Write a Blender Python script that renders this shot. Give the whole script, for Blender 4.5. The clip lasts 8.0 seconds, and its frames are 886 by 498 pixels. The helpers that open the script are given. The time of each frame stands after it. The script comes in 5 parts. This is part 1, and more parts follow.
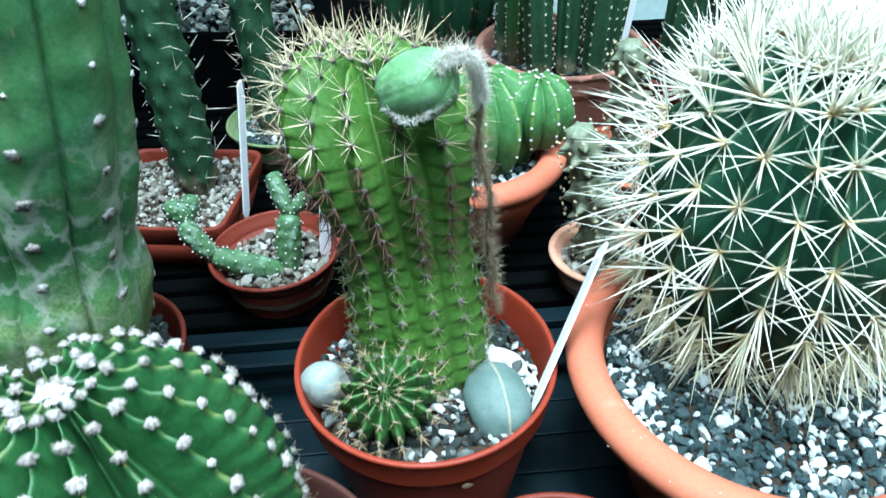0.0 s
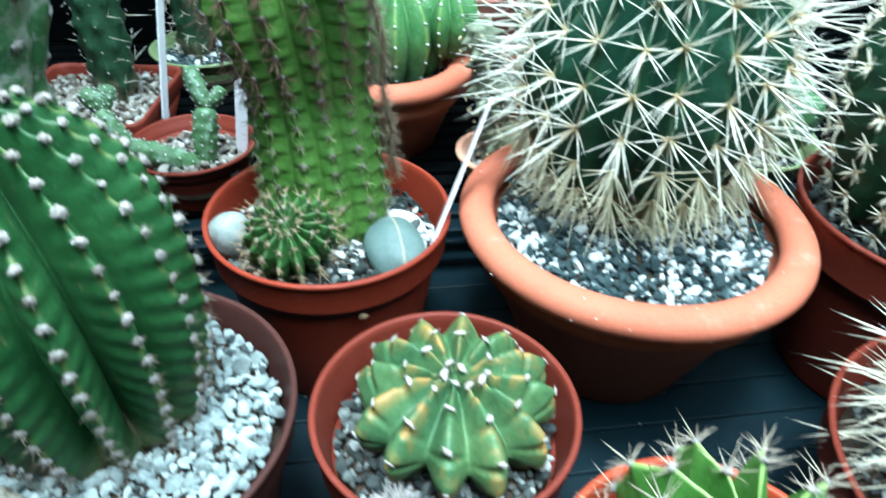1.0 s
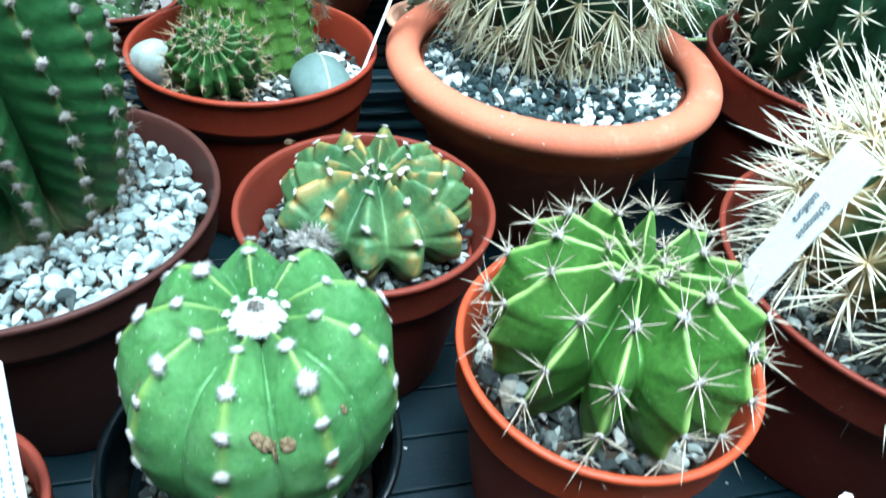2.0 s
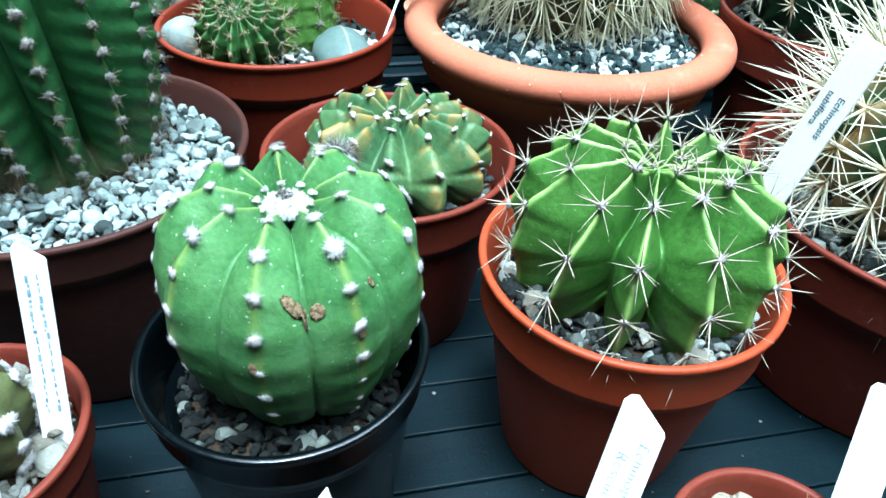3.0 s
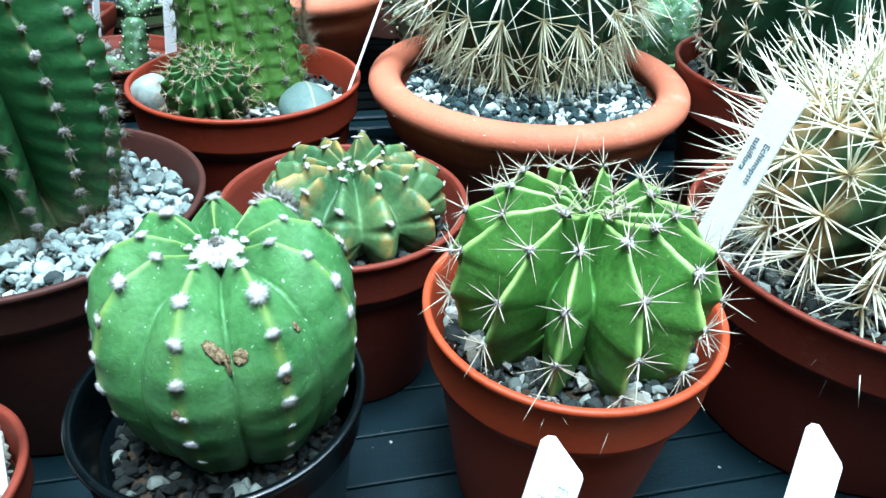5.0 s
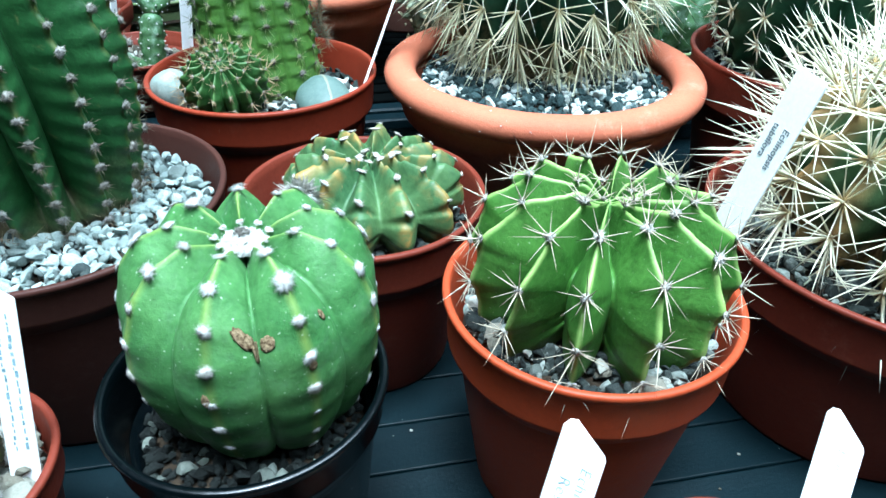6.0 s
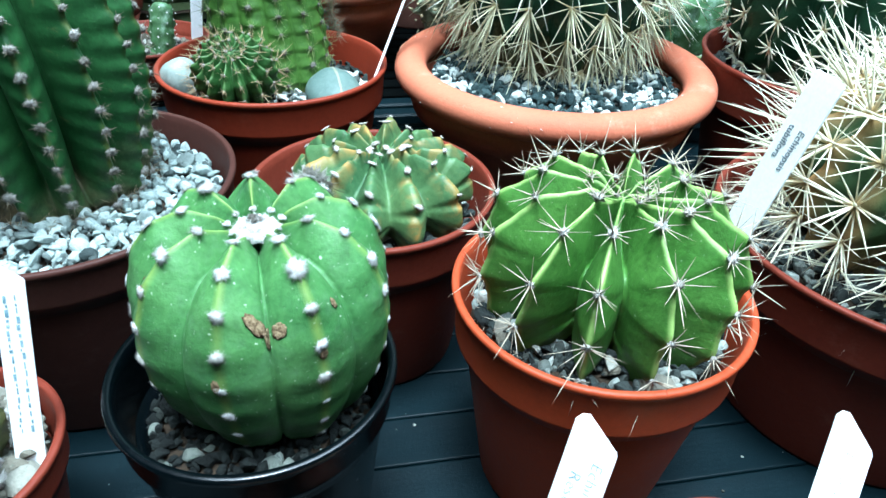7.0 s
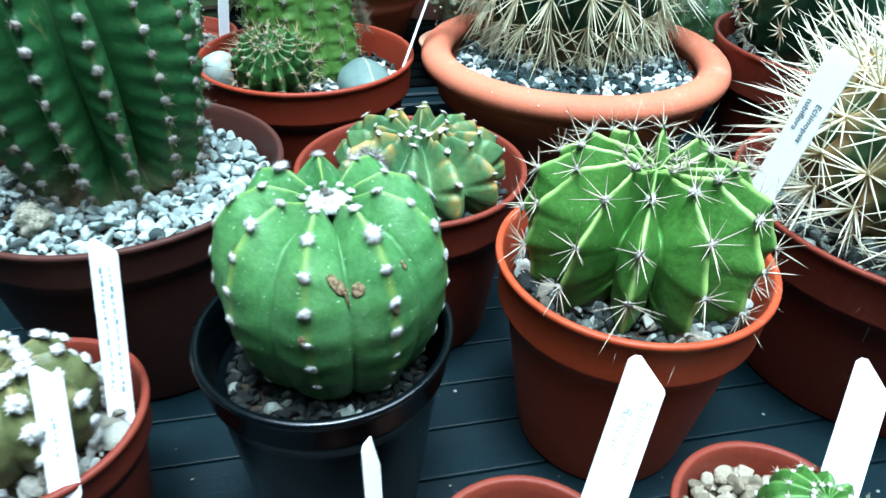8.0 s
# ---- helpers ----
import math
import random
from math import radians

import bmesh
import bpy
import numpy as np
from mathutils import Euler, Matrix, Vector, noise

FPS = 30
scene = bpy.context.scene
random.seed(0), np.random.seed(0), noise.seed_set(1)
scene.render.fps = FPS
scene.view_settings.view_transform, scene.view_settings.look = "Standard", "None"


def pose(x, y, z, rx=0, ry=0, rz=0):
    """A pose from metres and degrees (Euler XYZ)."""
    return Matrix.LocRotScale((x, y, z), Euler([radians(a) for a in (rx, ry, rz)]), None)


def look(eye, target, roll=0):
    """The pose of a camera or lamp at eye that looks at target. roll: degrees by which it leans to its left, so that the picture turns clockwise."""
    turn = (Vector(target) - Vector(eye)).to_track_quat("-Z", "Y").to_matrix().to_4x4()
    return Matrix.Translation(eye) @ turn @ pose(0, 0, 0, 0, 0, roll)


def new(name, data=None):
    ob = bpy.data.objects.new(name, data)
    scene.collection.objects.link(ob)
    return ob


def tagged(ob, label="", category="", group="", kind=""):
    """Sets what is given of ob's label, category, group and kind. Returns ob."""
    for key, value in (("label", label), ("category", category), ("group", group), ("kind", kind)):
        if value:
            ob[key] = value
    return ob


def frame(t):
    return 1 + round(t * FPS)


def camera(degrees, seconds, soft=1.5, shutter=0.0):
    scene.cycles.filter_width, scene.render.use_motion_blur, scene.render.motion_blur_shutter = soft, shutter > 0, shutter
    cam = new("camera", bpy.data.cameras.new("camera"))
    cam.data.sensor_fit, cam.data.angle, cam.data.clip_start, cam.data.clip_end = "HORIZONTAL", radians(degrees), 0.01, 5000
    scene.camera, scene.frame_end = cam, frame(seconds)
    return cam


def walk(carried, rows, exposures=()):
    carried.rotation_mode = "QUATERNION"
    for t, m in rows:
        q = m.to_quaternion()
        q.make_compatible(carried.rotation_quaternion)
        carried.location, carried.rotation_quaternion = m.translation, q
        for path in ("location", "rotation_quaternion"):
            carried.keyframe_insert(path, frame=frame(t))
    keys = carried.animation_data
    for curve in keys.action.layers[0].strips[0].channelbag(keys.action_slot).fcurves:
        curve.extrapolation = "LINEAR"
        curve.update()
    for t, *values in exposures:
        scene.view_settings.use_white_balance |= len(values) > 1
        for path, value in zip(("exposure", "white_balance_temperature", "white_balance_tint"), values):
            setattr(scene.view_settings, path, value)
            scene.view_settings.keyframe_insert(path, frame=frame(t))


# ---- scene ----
cam = camera(66.3, 8.0, soft=1.5, shutter=0.4)
PATH = [
    (0, (0.0125, 0.0552, 0.4585), (-0.0138, 0.8349, -0.1670), -1.84),
    (0.5, (0.0202, 0.0216, 0.4324), (0.0030, 0.8094, -0.1833), -1.26),
    (1, (0.0419, -0.0368, 0.3985), (0.0968, 0.7523, -0.2134), 1.91),
    (1.5, (0.0517, -0.0700, 0.3653), (0.1607, 0.6885, -0.2772), 4.48),
    (2, (0.0505, -0.1009, 0.3461), (0.1924, 0.6369, -0.3138), 6.80),
    (2.2, (0.0484, -0.1100, 0.3339), (0.1873, 0.6249, -0.3298), 6.28),
    (3.3, (0.0521, -0.1437, 0.3069), (0.1421, 0.6526, -0.2913), 1.48),
    (3.5, (0.0651, -0.1429, 0.3047), (0.1532, 0.6626, -0.2813), 0.26),
    (4, (0.0712, -0.1409, 0.3155), (0.1844, 0.6707, -0.2576), 2.03),
    (4.5, (0.0742, -0.1441, 0.3128), (0.1930, 0.6764, -0.2463), 2.86),
    (6, (0.0702, -0.1512, 0.3125), (0.1629, 0.6659, -0.2566), 1.18),
    (6.5, (0.0682, -0.1503, 0.3114), (0.1599, 0.6654, -0.2597), 1.87),
    (7, (0.0652, -0.1515, 0.3095), (0.1589, 0.6651, -0.2600), 2.69),
    (7.5, (0.0581, -0.1533, 0.3007), (0.1513, 0.6621, -0.2707), 2.78),
    (8, (0.0412, -0.1761, 0.3150), (0.1328, 0.6352, -0.2625), 1.48),
]
walk(cam, [(t, look(eye, target, roll)) for t, eye, target, roll in PATH], [(0, 0.73, 5150, 0), (2, 0.93, 5150, 0), (8, 0.89, 5150, 0)])

# ---- light ----
world = bpy.data.worlds.new("sky")
scene.world = world
world.use_nodes = True
wn, wl = world.node_tree.nodes, world.node_tree.links
sky = wn.new("ShaderNodeTexSky")
sky.sky_type, sky.sun_disc = "NISHITA", False
sky.sun_elevation, sky.sun_rotation = radians(83), radians(194)
wn["Background"].inputs["Strength"].default_value = 0.13
wl.new(sky.outputs["Color"], wn["Background"].inputs["Color"])
sun_data = bpy.data.lights.new("sun", "SUN")
sun_data.energy, sun_data.angle, sun_data.color = 3.9, radians(14), (1.0, 0.98, 0.95)
sun = new("sun", sun_data)
sun.matrix_world = look((0.06, -0.20, 3.0), (0.15, 0.15, 0.1))
# added area lamp below the unseen roof's opening, for soft light from above
fill_data = bpy.data.lights.new("overhead_fill_light", "AREA")
fill_data.shape, fill_data.size, fill_data.size_y, fill_data.energy, fill_data.color = "RECTANGLE", 1.4, 1.1, 50, (0.95, 1.0, 1.0)
fill_lamp = new("overhead_fill_light", fill_data)
fill_lamp.location = (0.28, -0.04, 1.545)


# ---- materials ----
def nodes_of(name):
    m = bpy.data.materials.new(name)
    m.use_nodes = True
    t = m.node_tree
    return m, t.nodes, t.links, t.nodes["Principled BSDF"]


def tex(n, l, scale, detail=4, rough=0.55, dist=0.0):
    co = n.new("ShaderNodeTexCoord")
    no = n.new("ShaderNodeTexNoise")
    no.inputs["Scale"].default_value = scale
    no.inputs["Detail"].default_value = detail
    no.inputs["Roughness"].default_value = rough
    no.inputs["Distortion"].default_value = dist
    l.new(co.outputs["Object"], no.inputs["Vector"])
    return no.outputs["Fac"]


def ramp(n, l, fac, stops):
    r = n.new("ShaderNodeValToRGB")
    els = r.color_ramp.elements
    while len(els) < len(stops):
        els.new(0.5)
    for e, (p, c) in zip(els, stops):
        e.position, e.color = p, (*c, 1) if len(c) == 3 else c
    l.new(fac, r.inputs["Fac"])
    return r.outputs["Color"]


def mix(n, l, fac, a, b, mode="MIX"):
    x = n.new("ShaderNodeMix")
    x.data_type, x.blend_type = "RGBA", mode
    for sock, v in ((x.inputs["Factor"], fac), (x.inputs["A"], a), (x.inputs["B"], b)):
        if isinstance(v, (int, float)):
            sock.default_value = v
        elif isinstance(v, tuple):
            sock.default_value = (*v, 1)
        else:
            l.new(v, sock)
    return x.outputs["Result"]


def calc(n, l, op, a, b=0.0):
    x = n.new("ShaderNodeMath")
    x.operation, x.use_clamp = op, True
    for sock, v in zip(x.inputs, (a, b)):
        if isinstance(v, (int, float)):
            sock.default_value = v
        else:
            l.new(v, sock)
    return x.outputs["Value"]


def attr(n, name):
    a = n.new("ShaderNodeAttribute")
    a.attribute_name = name
    return a.outputs["Fac"]


def bump(n, l, p, fac, strength, dist):
    b = n.new("ShaderNodeBump")
    b.inputs["Strength"].default_value, b.inputs["Distance"].default_value = strength, dist
    l.new(fac, b.inputs["Height"])
    l.new(b.outputs["Normal"], p.inputs["Normal"])


def plain_mat(name, col, var, rough=0.5, big=25, small=260, bumps=0.15, spec=0.5, dust=None, amount=0.35):
    """A surface with variation at two scales: col to var, with fine grain, and dust where given."""
    m, n, l, p = nodes_of(name)
    a = ramp(n, l, tex(n, l, big, 3), [(0.35, col), (0.68, var)])
    g = tex(n, l, small, 5, 0.7)
    c = mix(n, l, 0.25, a, ramp(n, l, g, [(0.3, tuple(x * 0.6 for x in col)), (0.7, tuple(min(1, x * 1.4) for x in var))]))
    if dust:
        d = ramp(n, l, tex(n, l, big * 2.3, 8, 0.75), [(0.58, (0, 0, 0)), (0.75, (1, 1, 1))])
        c = mix(n, l, calc(n, l, "MULTIPLY", d, amount), c, dust)
    l.new(c, p.inputs["Base Color"])
    rr = n.new("ShaderNodeMapRange")
    rr.inputs["To Min"].default_value, rr.inputs["To Max"].default_value = rough - 0.1, rough + 0.12
    l.new(g, rr.inputs["Value"])
    l.new(rr.outputs["Result"], p.inputs["Roughness"])
    p.inputs["Specular IOR Level"].default_value = spec
    bump(n, l, p, g, bumps, 0.002)
    return m


def flesh_mat(name, col, var, crest, crest_amt=0.8, crest_lo=0.72, cork=(0.25, 0.2, 0.12), cork_top=0.12, scars=0.0, rough=0.55, pale=0.0, specks=0.06, patchy=0.0, web=0.0):
    """Cactus skin: green at two scales, a paler rib edge, a corky foot, tan scars and a waxy bloom."""
    m, n, l, p = nodes_of(name)
    big = tex(n, l, 28, 3, 0.5, 0.6)
    fine = tex(n, l, 420, 4, 0.65)
    c = ramp(n, l, big, [(0.32, col), (0.7, var)])
    c = mix(n, l, 0.22, c, ramp(n, l, fine, [(0.3, tuple(x * 0.7 for x in col)), (0.75, tuple(min(1, x * 1.6) for x in var))]))
    c = mix(n, l, 0.55, c, ramp(n, l, tex(n, l, 130, 6, 0.7, 0.4), [(0.34, (0.45, 0.5, 0.42)), (0.5, (0.95, 0.95, 0.95)), (0.68, (1.25, 1.2, 1.25))]), "MULTIPLY")
    k = ramp(n, l, attr(n, "crest"), [(crest_lo, (0, 0, 0)), (0.99, (1, 1, 1))])
    k = calc(n, l, "MULTIPLY", k, ramp(n, l, tex(n, l, 45, 3), [(0.3, (0.35,) * 3), (0.6, (1,) * 3)]))
    if patchy:
        k = calc(n, l, "MULTIPLY", k, ramp(n, l, tex(n, l, patchy, 5, 0.6, 0.8), [(0.44, (0, 0, 0)), (0.6, (1, 1, 1))]))
    c = mix(n, l, calc(n, l, "MULTIPLY", k, crest_amt), c, crest)
    if pale:
        w = ramp(n, l, tex(n, l, 70, 8, 0.75, 0.3), [(0.5, (0, 0, 0)), (0.72, (1, 1, 1))])
        c = mix(n, l, calc(n, l, "MULTIPLY", w, pale), c, (0.42, 0.55, 0.46))
    if scars:
        s = ramp(n, l, tex(n, l, 75, 6, 0.62, 1.5), [(0.64, (0, 0, 0)), (0.7, (1, 1, 1))])
        c = mix(n, l, calc(n, l, "MULTIPLY", s, scars), c, (0.36, 0.24, 0.1))
    if web:
        vo, co = n.new("ShaderNodeTexVoronoi"), n.new("ShaderNodeTexCoord")
        vo.feature = "DISTANCE_TO_EDGE"
        vo.inputs["Scale"].default_value = 42
        bent = mix(n, l, 0.03, co.outputs["Object"], tex(n, l, 60, 5, 0.7), "ADD")
        l.new(bent, vo.inputs["Vector"])
        edge = ramp(n, l, vo.outputs["Distance"], [(0.0, (1, 1, 1)), (0.05, (0.7, 0.7, 0.7)), (0.13, (0, 0, 0))])
        low = ramp(n, l, attr(n, "age"), [(0.1, (1, 1, 1)), (0.40, (1, 1, 1)), (0.54, (0, 0, 0))])
        edge = calc(n, l, "MULTIPLY", calc(n, l, "MULTIPLY", edge, low), ramp(n, l, tex(n, l, 34, 4, 0.6), [(0.36, (0, 0, 0)), (0.5, (1, 1, 1))]))
        c = mix(n, l, calc(n, l, "MULTIPLY", edge, web), c, (0.3, 0.32, 0.27))
    speck = ramp(n, l, tex(n, l, 620, 2, 0.5), [(0.69, (0, 0, 0)), (0.73, (1, 1, 1))])
    c = mix(n, l, calc(n, l, "MULTIPLY", speck, specks), c, (0.6, 0.7, 0.55))
    h = calc(n, l, "ADD", attr(n, "age"), calc(n, l, "MULTIPLY", calc(n, l, "SUBTRACT", big, 0.4), 0.5))
    f = ramp(n, l, h, [(max(0.0, cork_top - 0.08), (1, 1, 1)), (cork_top + 0.1, (0, 0, 0))])
    c = mix(n, l, calc(n, l, "MULTIPLY", f, 0.9), c, ramp(n, l, fine, [(0.35, tuple(x * 0.5 for x in cork)), (0.7, tuple(min(1, x * 1.5) for x in cork))]))
    l.new(c, p.inputs["Base Color"])
    p.inputs["Roughness"].default_value = rough
    p.inputs["Specular IOR Level"].default_value = 0.28
    bump(n, l, p, mix(n, l, 0.4, big, fine), 0.5, 0.0016)
    return m


def spine_mat(name, foot, shaft, tip, rough=0.55):
    """Spines coloured along their length, each a little different."""
    m, n, l, p = nodes_of(name)
    c = ramp(n, l, attr(n, "along"), [(0.02, foot), (0.25, shaft), (0.8, shaft), (1.0, tip)])
    g = n.new("ShaderNodeNewGeometry")
    v = ramp(n, l, g.outputs["Random Per Island"], [(0.0, (0.86, 0.84, 0.8)), (1.0, (1.0, 1.0, 1.0))])
    o = n.new("ShaderNodeObjectInfo")
    v2 = ramp(n, l, o.outputs["Random"], [(0.0, (0.86, 0.84, 0.8)), (1.0, (1.0, 1.0, 1.0))])
    l.new(mix(n, l, 1.0, mix(n, l, 1.0, c, v, "MULTIPLY"), v2, "MULTIPLY"), p.inputs["Base Color"])
    p.inputs["Roughness"].default_value = rough
    p.inputs["Specular IOR Level"].default_value = 0.15
    return m


def thin(m, share):
    """Lets light through a thin thing: a share of the skin's light comes from behind."""
    n, l = m.node_tree.nodes, m.node_tree.links
    p, out = n["Principled BSDF"], n["Material Output"]
    t = n.new("ShaderNodeBsdfTranslucent")
    src = p.inputs["Base Color"].links[0].from_socket
    l.new(src, t.inputs["Color"])
    x = n.new("ShaderNodeMixShader")
    x.inputs["Fac"].default_value = share
    l.new(p.outputs["BSDF"], x.inputs[1])
    l.new(t.outputs["BSDF"], x.inputs[2])
    l.new(x.outputs["Shader"], out.inputs["Surface"])
    return m


def wool_mat(name, lo, hi):
    m, n, l, p = nodes_of(name)
    o = n.new("ShaderNodeObjectInfo")
    c = ramp(n, l, tex(n, l, 700, 5, 0.7), [(0.3, lo), (0.62, hi)])
    v = ramp(n, l, o.outputs["Random"], [(0.0, (0.72, 0.7, 0.66)), (1.0, (1, 1, 1))])
    l.new(mix(n, l, 1.0, c, v, "MULTIPLY"), p.inputs["Base Color"])
    p.inputs["Roughness"].default_value = 0.95
    p.inputs["Specular IOR Level"].default_value = 0.1
    bump(n, l, p, tex(n, l, 1400, 4, 0.7), 0.6, 0.001)
    return m


def gravel_mat(name, stops, clump=0.45):
    """Grit: each grain takes its colour by chance, in loose drifts."""
    m, n, l, p = nodes_of(name)
    g = n.new("ShaderNodeNewGeometry")
    r = calc(n, l, "ADD", calc(n, l, "MULTIPLY", g.outputs["Random Per Island"], 1 - clump),
             calc(n, l, "MULTIPLY", ramp(n, l, tex(n, l, 26, 2), [(0.36, (0, 0, 0)), (0.64, (1, 1, 1))]), clump))
    c = ramp(n, l, r, stops)
    c = mix(n, l, 0.6, c, ramp(n, l, tex(n, l, 480, 6, 0.75), [(0.3, (0.5, 0.5, 0.48)), (0.56, (1, 1, 1))]), "MULTIPLY")
    l.new(c, p.inputs["Base Color"])
    p.inputs["Roughness"].default_value = 0.9
    p.inputs["Specular IOR Level"].default_value = 0.25
    bump(n, l, p, tex(n, l, 1100, 5, 0.75), 0.9, 0.0015)
    return m


WHITE, GREY, DARK, BROWN = (0.62, 0.67, 0.64), (0.2, 0.24, 0.23), (0.028, 0.04, 0.04), (0.16, 0.11, 0.065)
mix_grit = gravel_mat("perlite_and_grit", [(0.0, (0.012, 0.025, 0.025)), (0.53, (0.045, 0.075, 0.075)), (0.59, GREY), (0.65, (0.54, 0.6, 0.56)), (1.0, (0.74, 0.79, 0.75))], 0.3)
pot_grit = gravel_mat("dark_soil_and_perlite", [(0.0, (0.010, 0.014, 0.012)), (0.5, (0.03, 0.04, 0.035)), (0.66, (0.16, 0.18, 0.16)), (0.72, (0.5, 0.54, 0.5)), (1.0, (0.7, 0.73, 0.7))], 0.45)
white_grit = gravel_mat("white_gravel", [(0.0, DARK), (0.2, (0.06, 0.075, 0.07)), (0.27, (0.2, 0.24, 0.22)), (0.4, (0.26, 0.32, 0.3)), (1.0, (0.5, 0.58, 0.55))], 0.25)
dark_grit = gravel_mat("dark_grit", [(0.0, (0.012, 0.016, 0.015)), (0.5, (0.045, 0.056, 0.05)), (0.68, (0.14, 0.16, 0.14)), (0.86, (0.36, 0.4, 0.36)), (1.0, (0.5, 0.55, 0.5))], 0.2)
tan_grit = gravel_mat("tan_grit", [(0.0, (0.06, 0.055, 0.04)), (0.3, (0.16, 0.15, 0.115)), (0.7, (0.3, 0.3, 0.25)), (1.0, (0.5, 0.51, 0.46))], 0.1)
buff_grit = gravel_mat("buff_grit", [(0.0, (0.07, 0.055, 0.035)), (0.4, (0.22, 0.19, 0.13)), (1.0, (0.4, 0.36, 0.27))], 0.1)
black_grit = gravel_mat("black_grit", [(0.0, (0.004, 0.006, 0.005)), (0.7, (0.014, 0.018, 0.016)), (0.84, (0.05, 0.06, 0.05)), (0.95, (0.24, 0.27, 0.23)), (1.0, (0.45, 0.49, 0.44))], 0.1)
soil_mat = plain_mat("potting_soil", (0.022, 0.017, 0.012), (0.055, 0.04, 0.026), 0.95, 90, 700, 0.8, 0.1)

red_plastic = plain_mat("terracotta_plastic", (0.148, 0.0205, 0.0085), (0.18, 0.0265, 0.0105), 0.46, 14, 300, 0.06, 0.2, (0.42, 0.2, 0.13), 0.12)
bright_red = plain_mat("bright_terracotta_plastic", (0.2392, 0.0360, 0.0110), (0.2852, 0.0460, 0.0140), 0.46, 14, 300, 0.08, 0.2, (0.42, 0.2, 0.13), 0.2)
# red-brown plastic, with the shade of crowded and rear pots put into its colour
dull_shaded_red = plain_mat("dull_shaded_red_plastic", (0.1, 0.0175, 0.0095), (0.126, 0.0238, 0.0122), 0.5, 14, 300, 0.15, 0.15, (0.33, 0.16, 0.11), 0.22)
brown_plastic = plain_mat("brown_plastic", (0.034, 0.013, 0.010), (0.05, 0.02, 0.015), 0.5, 14, 300, 0.08, 0.12, (0.22, 0.16, 0.13), 0.12)
black_plastic = plain_mat("black_plastic", (0.0004, 0.0011, 0.0015), (0.0008, 0.0018, 0.0024), 0.22, 20, 300, 0.02, 0.32, (0.016, 0.024, 0.028), 0.12)
green_plastic = plain_mat("olive_plastic", (0.12, 0.17, 0.07), (0.16, 0.21, 0.09), 0.5, 14, 300, 0.1, 0.4, (0.3, 0.34, 0.22))
terracotta = plain_mat("terracotta_clay", (0.33, 0.09, 0.045), (0.38, 0.12, 0.062), 0.75, 18, 420, 0.25, 0.3, (0.6, 0.36, 0.27), 0.3)
old_clay = plain_mat("weathered_clay", (0.40, 0.2, 0.12), (0.46, 0.27, 0.18), 0.8, 30, 400, 0.4, 0.25, (0.4, 0.42, 0.3))
# reddish-brown weathered clay, darkened in colour for the shade at the back
shaded_clay = plain_mat("shaded_brown_clay", (0.2, 0.085, 0.06), (0.25, 0.12, 0.085), 0.8, 30, 400, 0.4, 0.25, (0.26, 0.2, 0.15))
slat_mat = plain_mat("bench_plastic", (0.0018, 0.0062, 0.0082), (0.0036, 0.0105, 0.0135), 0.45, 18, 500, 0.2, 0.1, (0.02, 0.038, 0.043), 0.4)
label_mat = thin(plain_mat("label_plastic", (0.88, 0.9, 0.9), (0.92, 0.93, 0.92), 0.4, 40, 500, 0.05, 0.4, (0.7, 0.72, 0.7), 0.25), 0.3)
# the tray's black plastic; also paints the shade on the rack's rear slats and bearers
tray_shade_mat = plain_mat("tray_and_shade_plastic", (0.0008, 0.0011, 0.0011), (0.0016, 0.0022, 0.0022), 0.8, 20, 300, 0.1, 0.01)
ink_mat = plain_mat("faded_ink", (0.08, 0.16, 0.2), (0.26, 0.36, 0.4), 0.6, 300, 900, 0.05, 0.3)
print_mat = plain_mat("printed_ink", (0.02, 0.04, 0.06), (0.05, 0.08, 0.1), 0.6, 300, 900, 0.05, 0.3)
wall_mat = plain_mat("mint_panel", (0.55, 0.72, 0.65), (0.62, 0.78, 0.72), 0.6, 3, 60, 0.1, 0.3, (0.42, 0.52, 0.45))
roof_mat = plain_mat("light_block_panel", (0.07, 0.075, 0.072), (0.1, 0.105, 0.1), 0.85, 4, 60, 0.2, 0.2)
knee_mat = plain_mat("grey_light_block", (0.04, 0.046, 0.043), (0.065, 0.07, 0.066), 0.85, 6, 80, 0.4, 0.2, (0.05, 0.055, 0.045))
floor_mat = plain_mat("concrete", (0.05, 0.05, 0.047), (0.08, 0.08, 0.075), 0.9, 5, 90, 0.4, 0.2)
frame_mat = plain_mat("bench_frame", (0.03, 0.035, 0.036), (0.05, 0.055, 0.056), 0.5, 20, 300, 0.1, 0.4)

green_D = flesh_mat("smooth_green_skin", (0.034, 0.112, 0.029), (0.074, 0.172, 0.05), (0.2, 0.26, 0.05), 0.55, 0.84, cork_top=0.02, scars=0.0, rough=0.5, pale=0.06, specks=0.4)
green_E = flesh_mat("bright_green_skin", (0.034, 0.108, 0.012), (0.072, 0.172, 0.03), (0.3, 0.42, 0.12), 0.85, 0.88, cork=(0.09, 0.1, 0.03), cork_top=0.03, rough=0.5, specks=0.15)
green_F = flesh_mat("olive_blue_skin", (0.032, 0.086, 0.034), (0.075, 0.135, 0.045), (0.31, 0.165, 0.04), 0.9, 0.42, cork=(0.26, 0.14, 0.045), cork_top=0.16, scars=0.5, rough=0.5, patchy=62)
green_G = flesh_mat("deep_green_skin", (0.013, 0.054, 0.014), (0.028, 0.092, 0.025), (0.16, 0.17, 0.04), 0.6, 0.84, cork=(0.09, 0.06, 0.035), cork_top=0.13, scars=0.15, rough=0.5, patchy=70)
